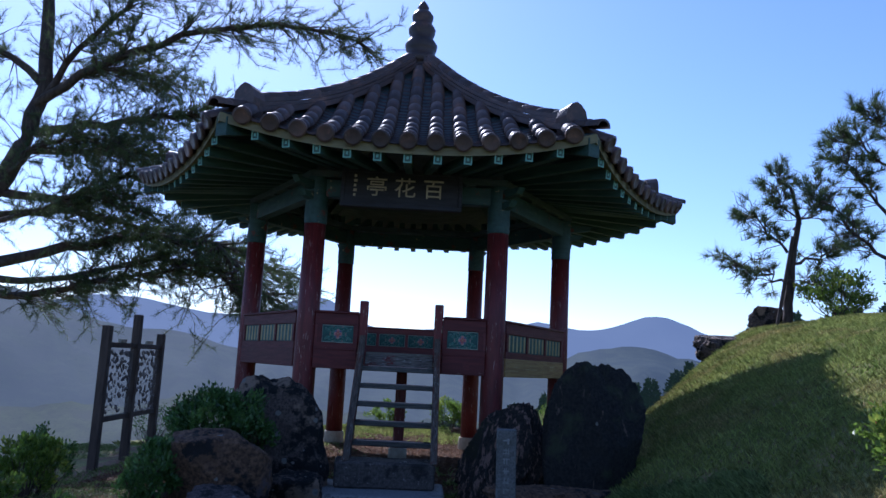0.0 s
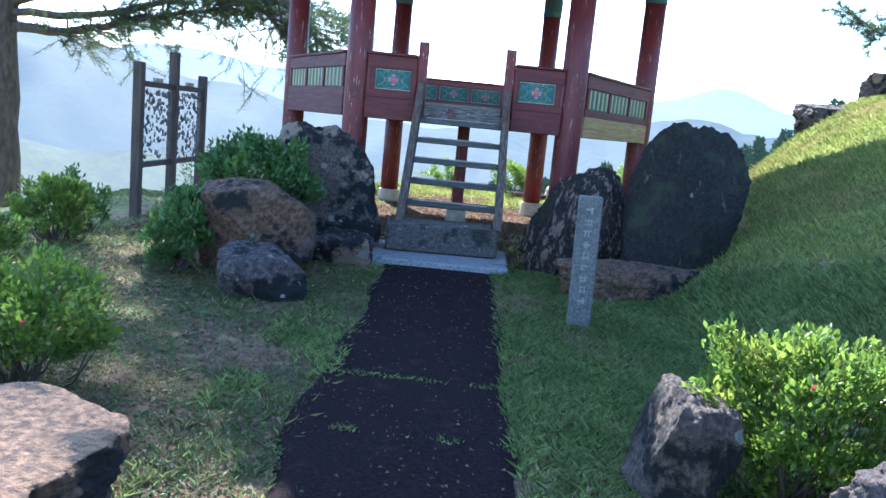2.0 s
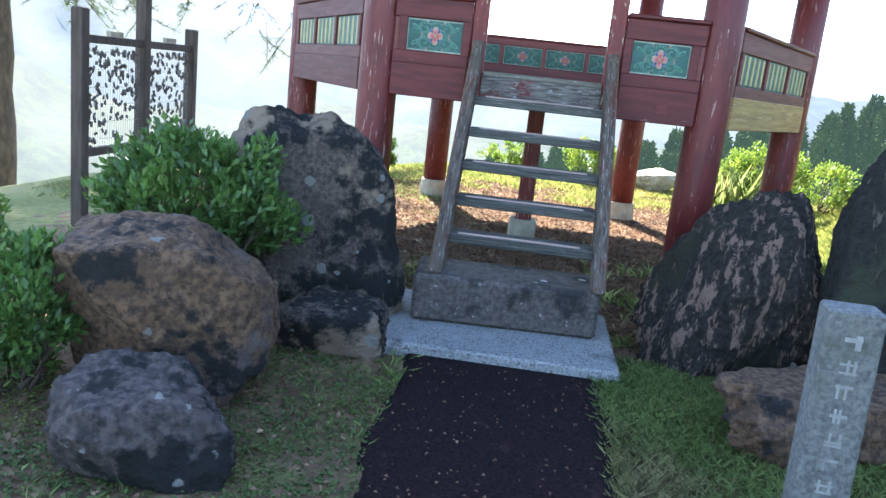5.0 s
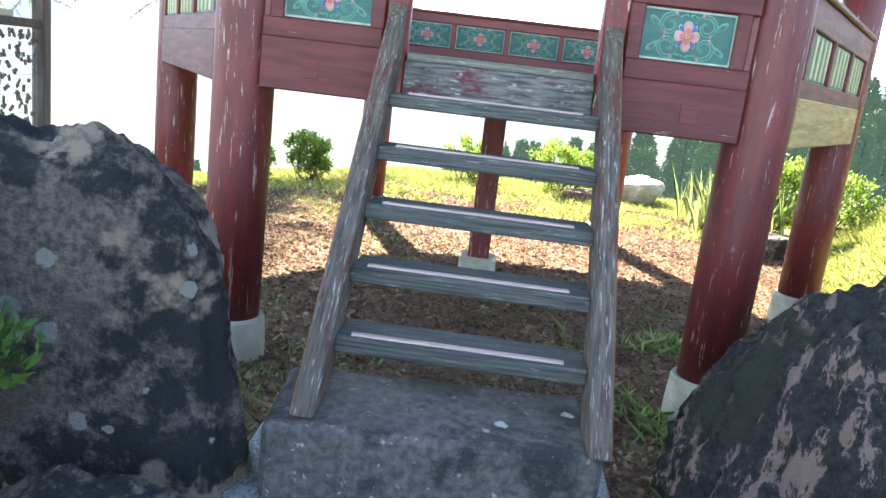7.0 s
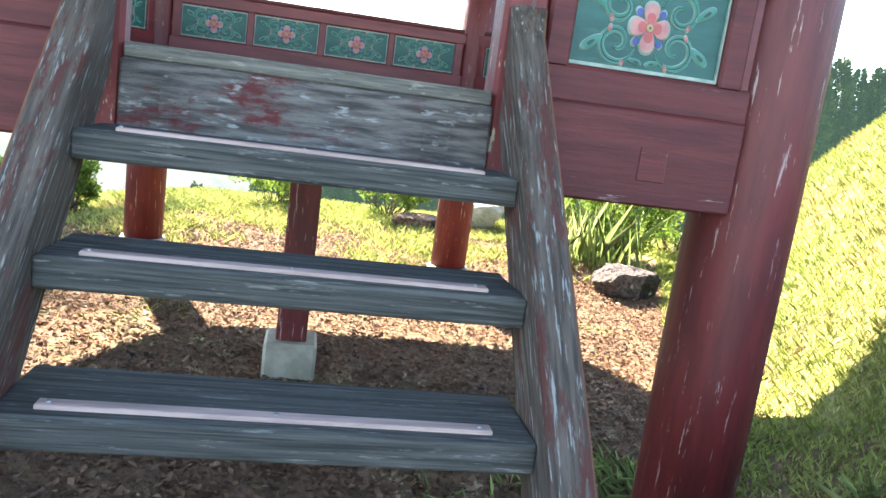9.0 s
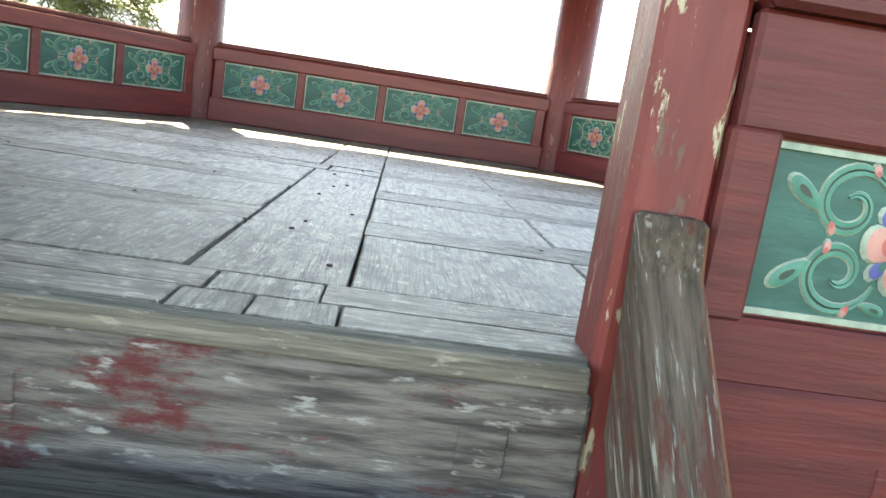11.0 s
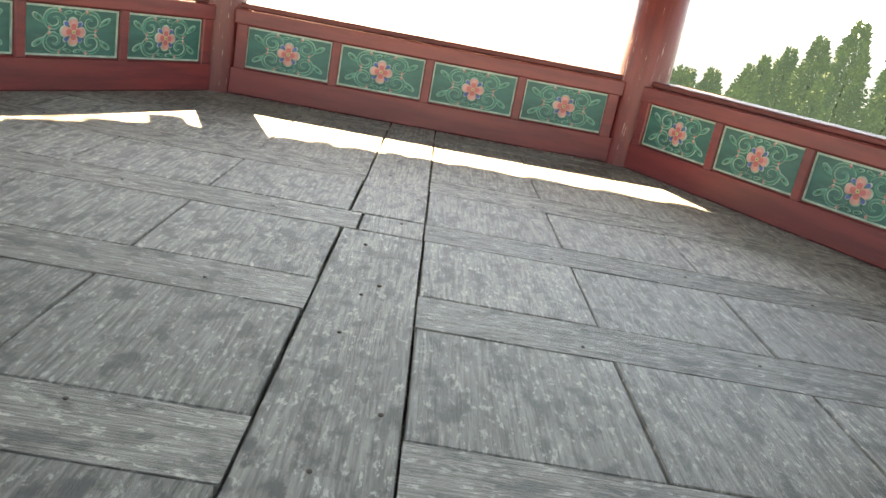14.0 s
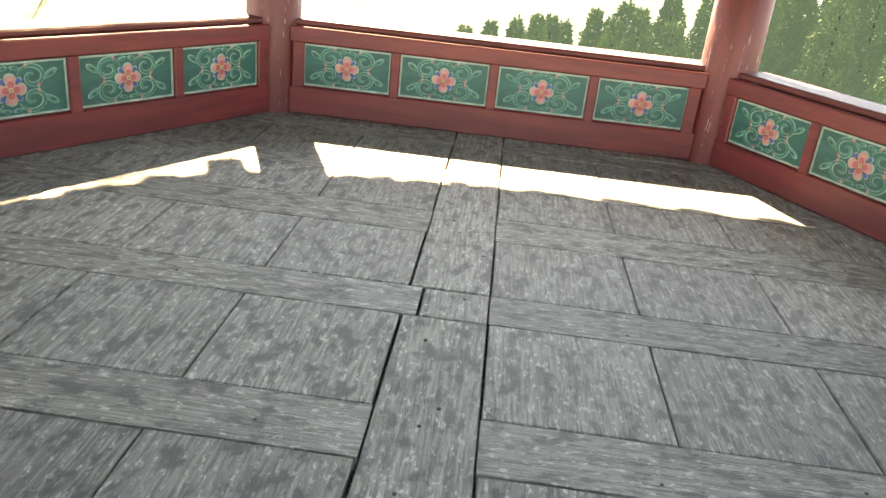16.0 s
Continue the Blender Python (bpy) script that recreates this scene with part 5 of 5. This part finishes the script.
# the great pine beyond the terrace: limbs reach towards the pavilion
gzt = -2.6
PS = 1.17
pine("tall old pine with crooked limbs and sparse needle clumps", (-10.1, 6.4, gzt),
     [tuple(PS * c for c in q) for q in [(0, 0, -0.5), (0.05, 0, 2), (0.0, 0, 4.2), (0.15, 0, 6.0), (0.75, 0, 7.3), (0.95, 0.1, 8.6), (0.8, 0.1, 10.5), (1.2, 0.0, 12.6)]],
     [([tuple(PS * c for c in q) for q in pts], PS * r) for pts, r in [([(0.1, 0, 4.8), (1.8, 0.2, 5.35), (3.3, 0.0, 5.6), (4.8, -0.2, 5.5), (5.8, -0.3, 4.6)], 0.13),
      ([(0.0, 0, 4.3), (1.4, -0.3, 4.35), (2.8, -0.4, 4.7), (4.2, -0.4, 5.0)], 0.10),
      ([(0.3, 0, 6.3), (1.6, 0.3, 6.3), (2.8, 0.2, 6.9), (4.0, 0.2, 6.5)], 0.10),
      ([(0.9, 0, 7.6), (2.2, 0.2, 7.9), (3.4, 0.4, 8.2), (4.4, 0.5, 8.3)], 0.10),
      ([(0.9, 0, 8.2), (2.2, -0.4, 8.9), (3.8, -0.5, 9.6), (5.6, -0.4, 10.0), (7.3, -0.4, 9.7)], 0.10),
      ([(0.9, 0, 8.6), (-0.4, 0.3, 9.6), (-1.6, 0.5, 10.2)], 0.09),
      ([(0.0, 0, 5.2), (-1.3, 0.3, 5.9), (-2.6, 0.5, 6.4)], 0.09),
      ([(0.2, 0.1, 5.9), (1.5, 0.8, 6.2), (3.2, 1.2, 5.9), (4.6, 1.4, 5.6), (5.7, 1.4, 5.2)], 0.08),
      ([(0.8, 0.1, 8.0), (1.7, -0.3, 9.3), (3.0, -0.8, 10.3), (4.5, -0.8, 10.9)], 0.08),
      ([(0.1, 0, 4.6), (2.0, -0.2, 4.7), (3.6, -0.3, 5.2), (4.8, -0.3, 5.0), (5.5, -0.3, 4.4)], 0.08),
      ([(0.9, 0, 8.4), (1.5, 0.3, 8.9), (2.3, 0.5, 9.2), (3.0, 0.6, 9.0)], 0.06),
      ([(0.4, 0, 6.6), (1.1, -0.4, 7.1), (1.9, -0.6, 7.4), (2.7, -0.6, 7.3)], 0.06),
      ([(0.2, 0, 5.6), (1.2, -0.4, 5.9), (2.2, -0.6, 6.2), (3.2, -0.6, 6.1)], 0.06),
      # next two limbs and the trunk tip are unseen, added to shade the ground
      ([(0.9, 0.1, 10.8), (2.0, 0.3, 11.7), (3.2, 0.2, 12.1), (4.4, 0.0, 12.3)], 0.08),
      ([(1.1, 0.0, 12.2), (1.9, 0.5, 13.0), (2.7, 0.9, 13.5)], 0.06),
      ([(0.8, 0.1, 7.2), (2.0, 0.5, 7.4), (3.5, 0.9, 7.5), (4.6, 0.9, 7.2)], 0.07)]],
     11500, 7, 0.16, 0.95, 0.34, per=44, bushy=9)
bz = float(ground_z(7.0, 2.87))
pine("young pine with long needles on the bank", (7.0, 2.87, bz),
     [(0, 0, -0.2), (0.05, 0, 0.6), (0.12, 0, 1.3), (0.25, 0, 2.0), (0.1, 0, 2.6)],
     [([(0.05, 0, 0.75), (-0.5, 0, 0.9), (-1.1, -0.1, 1.15)], 0.03), ([(0.1, 0, 1.3), (-0.35, 0, 1.7), (-0.7, 0, 2.0)], 0.03),
      ([(0.1, 0, 1.1), (0.7, 0, 1.3), (1.3, 0, 1.9)], 0.035), ([(0.2, 0, 1.8), (0.5, 0, 2.2), (0.6, 0, 2.6)], 0.025),
      ([(0.05, 0, 0.7), (0.5, 0.2, 0.8), (1.1, 0.2, 0.7)], 0.03), ([(0.2, 0, 2.0), (-0.1, 0, 2.3), (-0.15, 0, 2.8)], 0.02)],
     300, 17, 0.2, 0.36, 0.10, per=44)
bz = float(ground_z(8.6, 2.2))
pine("taller young pine with long needles on the bank", (8.6, 2.2, bz),
     [(0, 0, -0.2), (0.0, 0, 1.0), (0.15, 0, 2.1), (0.3, 0, 3.1), (0.35, 0, 3.9)],
     [([(0.0, 0, 1.0), (-0.6, 0, 1.4), (-1.1, 0, 2.0)], 0.04), ([(0.1, 0, 1.8), (-0.5, 0, 2.4), (-0.9, -0.1, 2.9)], 0.035),
      ([(0.2, 0, 2.6), (-0.4, 0, 3.1), (-0.8, 0, 3.3)], 0.03), ([(0.2, 0, 2.2), (0.8, 0, 2.8), (1.4, 0, 3.2)], 0.03),
      ([(0.0, 0, 0.9), (0.6, 0, 1.1), (1.2, 0, 1.5)], 0.03), ([(0.3, 0, 3.0), (0.0, 0, 3.5), (-0.3, 0, 3.8)], 0.025)],
     340, 19, 0.2, 0.38, 0.12, per=44)
# stake that props the young pine
tagged(tubes("prop_stake", [([(6.75, 2.75, float(ground_z(6.75, 2.75)) - 0.05), (7.1, 2.8, bz + 1.5)], [0.035, 0.035])], RACK_WOOD), "slanting wooden stake propping the young pine", "stake")

# ---- grass, ground cover and litter ----
rnd = np.random.default_rng(21)


def scatter(n, x0, x1, y0, y1, keep):
    x, y = rnd.uniform(x0, x1, n), rnd.uniform(y0, y1, n)
    k = keep(x, y)
    x, y = x[k], y[k]
    return np.stack([x, y, ground_z(x, y)], 1)


def patchy(x, y, s, lo):
    v = np.sin(x * s + 1.3 * np.sin(y * s * 0.7)) * np.cos(y * s * 0.9 + 1.1 * np.sin(x * s * 0.8 + 2)) + 0.5 * np.sin(3.1 * s * x + 2) * np.sin(2.7 * s * y)
    return v + rnd.normal(0, 0.35, len(x)) > lo


def on_path(x, y):
    return (x > -0.41 - 0.06 * np.clip(y + 5.6, 0, 1)) & (x < 0.43 + 0.05 * np.clip(-6.5 - y, 0, 1)) & (y < -3.7)


def bank_at(x, y):
    toe = 1.75 + np.where(y < -1.65, 0.17 * (y + 1.65), 0.43 * (y + 1.65))
    return x > toe - 0.35


def grass(name, pts, lo, hi, width, lean, label, kind_of=None):
    n = len(pts)
    h = rnd.uniform(lo, hi, (n, 1))
    d = np.concatenate([rnd.normal(0, lean, (n, 2)), np.ones((n, 1))], 1)
    a = rnd.uniform(0, 2 * math.pi, n)
    sd = np.stack([np.cos(a), np.sin(a), np.zeros(n)], 1) * width
    o = blades(name, pts - [0, 0, 0.01], pts + d * h, sd, kind_of or GRASS, None, pts + d * h * 0.45 * [0.6, 0.6, 1])
    return tagged(o, label, "grass", kind="stuff")


hill = scatter(520000, 0.3, 11, -11.5, 6.5, lambda x, y: bank_at(x, y) & ((x > 2.5 + 0.3 * np.sin(2 * y)) | (y > -2.6)) & (y + 0.35 * x > -11.5 + 0.5 * np.sin(3 * x)))
grass("bank_grass", hill, 0.02, 0.06, 0.0034, 0.6, "sunlit yellow-green grass on the bank", BANK_GRASS)
verge = scatter(300000, -0.9, 2.8, -11, -2.6, lambda x, y: ~on_path(x, y) & (x < 2.5 + 0.3 * np.sin(2 * y)) & ((y < -3.3) | (x > 1.5)) & (((x > 0) & patchy(x, y, 5, -0.75)) | patchy(x, y, 3, 0.75)))
grass("verge_grass", verge, 0.015, 0.055, 0.003, 0.7, "short green grass beside the path")
left = scatter(110000, -5.5, -0.4, -11, 5.5, lambda x, y: ~on_path(x, y) & patchy(x, y, 1.7, 0.55))
grass("terrace_grass", left, 0.015, 0.05, 0.0024, 0.8, "thin short grass on the terrace")
far = scatter(60000, -5, 5, 2.6, 6.5, lambda x, y: patchy(x, y, 2.1, 0.1) | (y > 4.3))
grass("edge_grass", far, 0.02, 0.09, 0.004, 0.6, "sunlit grass at the terrace's far edge", BANK_GRASS)
joint = np.concatenate([scatter(420, -0.5, 0.5, y - 0.025, y + 0.03, lambda x, y_: patchy(x, y_, 9, -0.1)) for y in (-6.48, -7.18)])
grass("joint_grass", joint + [0, 0, 0.02], 0.006, 0.025, 0.002, 0.9, "dry grass in the joints of the path")
tall = scatter(240, 2.3, 3.3, 3.0, 4.2, lambda x, y: x > 0)
grass("tall_grass", tall, 0.3, 0.75, 0.007, 0.25, "tall yellow-green grass clump at the bank's foot")
weeds = scatter(5000, 0.55, 2.3, -3.0, -0.8, lambda x, y: patchy(x, y, 4, 0.35))
grass("weeds", weeds, 0.03, 0.11, 0.007, 0.9, "small green weeds round the column bases")
tuft = scatter(260, -3.6, -2.5, -5.6, -4.9, lambda x, y: x < 0)
grass("fern_grass", tuft, 0.06, 0.20, 0.008, 0.8, "pale grass clump beside the shrubs")


def flakes(name, pts, lo, hi, material, label, tilt=0.35):
    n = len(pts)
    d = np.concatenate([rnd.normal(0, 1, (n, 2)), rnd.normal(0, tilt, (n, 1))], 1)
    d /= np.linalg.norm(d, axis=1)[:, None]
    L = rnd.uniform(lo, hi, (n, 1))
    sd = np.cross(d, [0, 0, 1]) + np.concatenate([np.zeros((n, 2)), rnd.normal(0, 0.3, (n, 1))], 1)
    o = blades(name, pts + [0, 0, 0.008], pts + [0, 0, 0.008] + d * L, sd * L * 0.3, material, None, pts + d * L * 0.5 + [0, 0, 0.014])
    return tagged(o, label, "litter", kind="stuff")


flakes("ground_cover", scatter(120000, -4.2, -0.35, -10, -3.6, lambda x, y: ~on_path(x, y) & patchy(x, y, 2.3, -0.55)), 0.010, 0.026, CLOVER, "small round ground-cover leaves beside the path")
flakes("leaf_litter", scatter(120000, -3.4, 3.4, -3.4, 4.4, lambda x, y: ~bank_at(x - 0.3, y) & ((y > -2.9) | (np.abs(x) > 0.7))), 0.012, 0.05, LITTER, "brown leaf litter and bark chips under the pavilion")
flakes("dry_leaves", scatter(12000, -4.8, 1.4, -10, -3, lambda x, y: ~on_path(x, y)), 0.012, 0.045, LITTER, "scattered dry leaves on the terrace")
flakes("path_chips", scatter(800, -0.45, 0.45, -10, -3.8, lambda x, y: x < 9) + [0, 0, 0.02], 0.006, 0.022, LITTER, "dry needles and chips on the path", 0.1)
flakes("bank_leaves", scatter(6000, 1.2, 6, -9, 3, lambda x, y: bank_at(x, y)), 0.02, 0.05, LITTER, "dry leaves on the bank")
stones = bmesh.new()
for i in range(260):
    x, y = random.uniform(-2.6, 2.6), random.uniform(-2.6, 4.4)
    r = random.uniform(0.008, 0.035)
    bmesh.ops.create_icosphere(stones, subdivisions=1, radius=r, matrix=pose(x, y, float(ground_z(x, y)) + r * 0.2, 0, 0, random.uniform(0, 180)) @ Matrix.Diagonal((1, random.uniform(0.5, 1), random.uniform(0.3, 0.6), 1)))
tagged(part("pebbles", stones, ROCK_B), "reddish stones and gravel under the pavilion", "gravel", kind="stuff")

# ---- trees of the slope below ----
def conifer_mesh(seed, h, r):
    rnd2 = np.random.default_rng(seed)
    n = 30000
    t = rnd2.random(n) ** 0.75
    z = h * (0.12 + 0.88 * (1 - t))
    a = rnd2.uniform(0, 2 * math.pi, n)
    whorl = 0.80 + 0.20 * np.sin(z * 5.3 + 2 * np.sin(a * 3 + seed)) + 0.1 * np.sin(a * 4 + z * 1.3)
    rr = r * (t ** 0.62) * whorl * (0.38 + 0.72 * rnd2.random(n) ** 0.7) + 0.05
    base = np.stack([rr * np.cos(a), rr * np.sin(a), z], 1)
    out = np.stack([np.cos(a), np.sin(a), rnd2.normal(0.05, 0.5, n)], 1) + rnd2.normal(0, 0.45, (n, 3))
    out /= np.linalg.norm(out, axis=1)[:, None]
    L = rnd2.uniform(0.08, 0.27, (n, 1)) * h / 12
    sd = np.cross(out, unit(n, rnd2)); sd /= np.linalg.norm(sd, axis=1)[:, None] + 1e-6
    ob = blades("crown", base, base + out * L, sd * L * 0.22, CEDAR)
    tv, tf = tube([(0, 0, -1.5), (0, 0, h * 0.5), (0, 0, h * 0.97)], [0.2, 0.12, 0.02], 7)
    tr = raw("trunk", tv, tf, BARK)
    out_me = ob.data, tr.data
    bpy.data.objects.remove(ob); bpy.data.objects.remove(tr)
    return out_me


random.seed(31)
KINDS = [conifer_mesh(s, 12, r) for s, r in ((1, 2.0), (2, 1.6), (3, 2.4))]


def conifer(az, dist, top_el, label="tall green cedar on the slope below"):
    x, y = dist * math.sin(radians(az)), dist * math.cos(radians(az)) - 2.2
    top = 2.3 + dist * math.tan(radians(top_el))
    h = random.uniform(9, 14)
    gz = float(ground_z(x, y))
    h = max(6.0, min(26.0, top - gz))
    t = thing("cedar_tree", label, "tree", "cedars below the terrace", (x, y, top - h), random.uniform(0, 360))
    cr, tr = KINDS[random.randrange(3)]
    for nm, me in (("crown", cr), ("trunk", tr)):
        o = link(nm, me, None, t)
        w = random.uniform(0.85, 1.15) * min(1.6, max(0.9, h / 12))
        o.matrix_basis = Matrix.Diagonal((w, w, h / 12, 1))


def tree_top(az):
    return float(np.interp(az, [-4, 0, 5, 11, 15, 20, 24, 28, 34, 60], [-7, -6, -5, -3, -1.7, -1.0, 1.5, 4.0, 5.0, 6.0]))


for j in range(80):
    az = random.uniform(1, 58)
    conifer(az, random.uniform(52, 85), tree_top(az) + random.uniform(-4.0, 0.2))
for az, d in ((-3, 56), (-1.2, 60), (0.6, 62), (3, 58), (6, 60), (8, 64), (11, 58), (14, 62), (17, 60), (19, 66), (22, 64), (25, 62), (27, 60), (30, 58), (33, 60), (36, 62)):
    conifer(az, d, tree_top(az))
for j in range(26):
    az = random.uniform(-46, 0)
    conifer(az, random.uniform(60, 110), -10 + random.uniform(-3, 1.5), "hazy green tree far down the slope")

# ---- valley, houses and mountains ----
def ridge(name, dist, base, label, material, crest, a0=-100, a1=100, depth=0.35, seed=1, rough=0.25):
    """A range of hills: its crest's height in degrees along the compass, its flank falling towards the valley."""
    vs, fs = [], []
    N, Mm = 260, 9
    for i in range(N + 1):
        az = a0 + (a1 - a0) * i / N
        el = crest(az) + rough * noise.fractal((az * 0.16, seed * 9.1, 0), 0.75, 2.0, 5) + rough * 0.18 * noise.fractal((az * 1.6, seed, 3), 0.8, 2.0, 3)
        top = dist * math.tan(radians(el))
        for j in range(Mm + 1):
            t = j / Mm
            d = dist * (1 - depth * t ** 1.1) * (1 + 0.05 * noise.noise((az * 0.22, t * 3, seed)) * math.sin(math.pi * t))
            z = base + (top - base) * (1 - t) ** 0.85 + (dist * 0.012) * noise.fractal((az * 0.35, t * 5, seed + 2.0), 0.8, 2, 4) * math.sin(math.pi * t)
            vs.append((d * math.sin(radians(az)), d * math.cos(radians(az)), z))
    for i in range(N):
        for j in range(Mm):
            a = i * (Mm + 1) + j
            fs.append((a, a + 1, a + Mm + 2, a + Mm + 1))
    return tagged(raw(name, vs, fs, material, smooth=True), label, "mountain", kind="structure")


bump_ = lambda az, c, w, h: h * math.exp(-((az - c) / w) ** 2)
# haze on the ridges comes from emission in their materials
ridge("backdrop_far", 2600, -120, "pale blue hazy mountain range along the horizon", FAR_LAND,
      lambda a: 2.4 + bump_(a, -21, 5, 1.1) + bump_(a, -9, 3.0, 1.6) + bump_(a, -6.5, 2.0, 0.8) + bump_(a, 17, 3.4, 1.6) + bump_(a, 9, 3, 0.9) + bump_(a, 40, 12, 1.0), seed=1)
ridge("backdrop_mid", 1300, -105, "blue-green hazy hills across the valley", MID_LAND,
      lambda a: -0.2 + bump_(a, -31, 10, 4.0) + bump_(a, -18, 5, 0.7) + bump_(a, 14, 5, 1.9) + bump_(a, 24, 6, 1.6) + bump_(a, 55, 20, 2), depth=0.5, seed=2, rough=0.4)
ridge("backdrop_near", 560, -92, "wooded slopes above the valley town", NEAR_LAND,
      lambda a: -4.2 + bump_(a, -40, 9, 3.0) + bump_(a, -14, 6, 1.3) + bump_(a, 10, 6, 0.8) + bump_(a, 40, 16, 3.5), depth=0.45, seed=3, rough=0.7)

random.seed(77)
for j in range(46):
    az, d = random.uniform(-34, 2), random.uniform(190, 300)
    x, y = d * math.sin(radians(az)), d * math.cos(radians(az))
    gz = float(ground_z(x, y))
    hs = thing("house", "pale distant house with a low gabled roof in the valley", "house", "valley houses", (x, y, gz), random.uniform(0, 180))
    w, dd, hh = random.uniform(5, 9), random.uniform(5, 8), random.uniform(3, 5.5)
    part("wall", boxed(-w, w, -dd / 2, dd / 2, -2, hh, edge=0), HOUSE_WALL, hs)
    bm = bmesh.new()
    pr = [(-dd / 2 - 0.6, hh), (dd / 2 + 0.6, hh), (0, hh + 2.2)]
    a = [bm.verts.new((-w - 0.6, y_, z_)) for y_, z_ in pr]
    b = [bm.verts.new((w + 0.6, y_, z_)) for y_, z_ in pr]
    bm.faces.new(a); bm.faces.new(b[::-1])
    for i in range(3):
        bm.faces.new((a[i], b[i], b[(i + 1) % 3], a[(i + 1) % 3]))
    part("roof", bm, HOUSE_ROOF, hs)
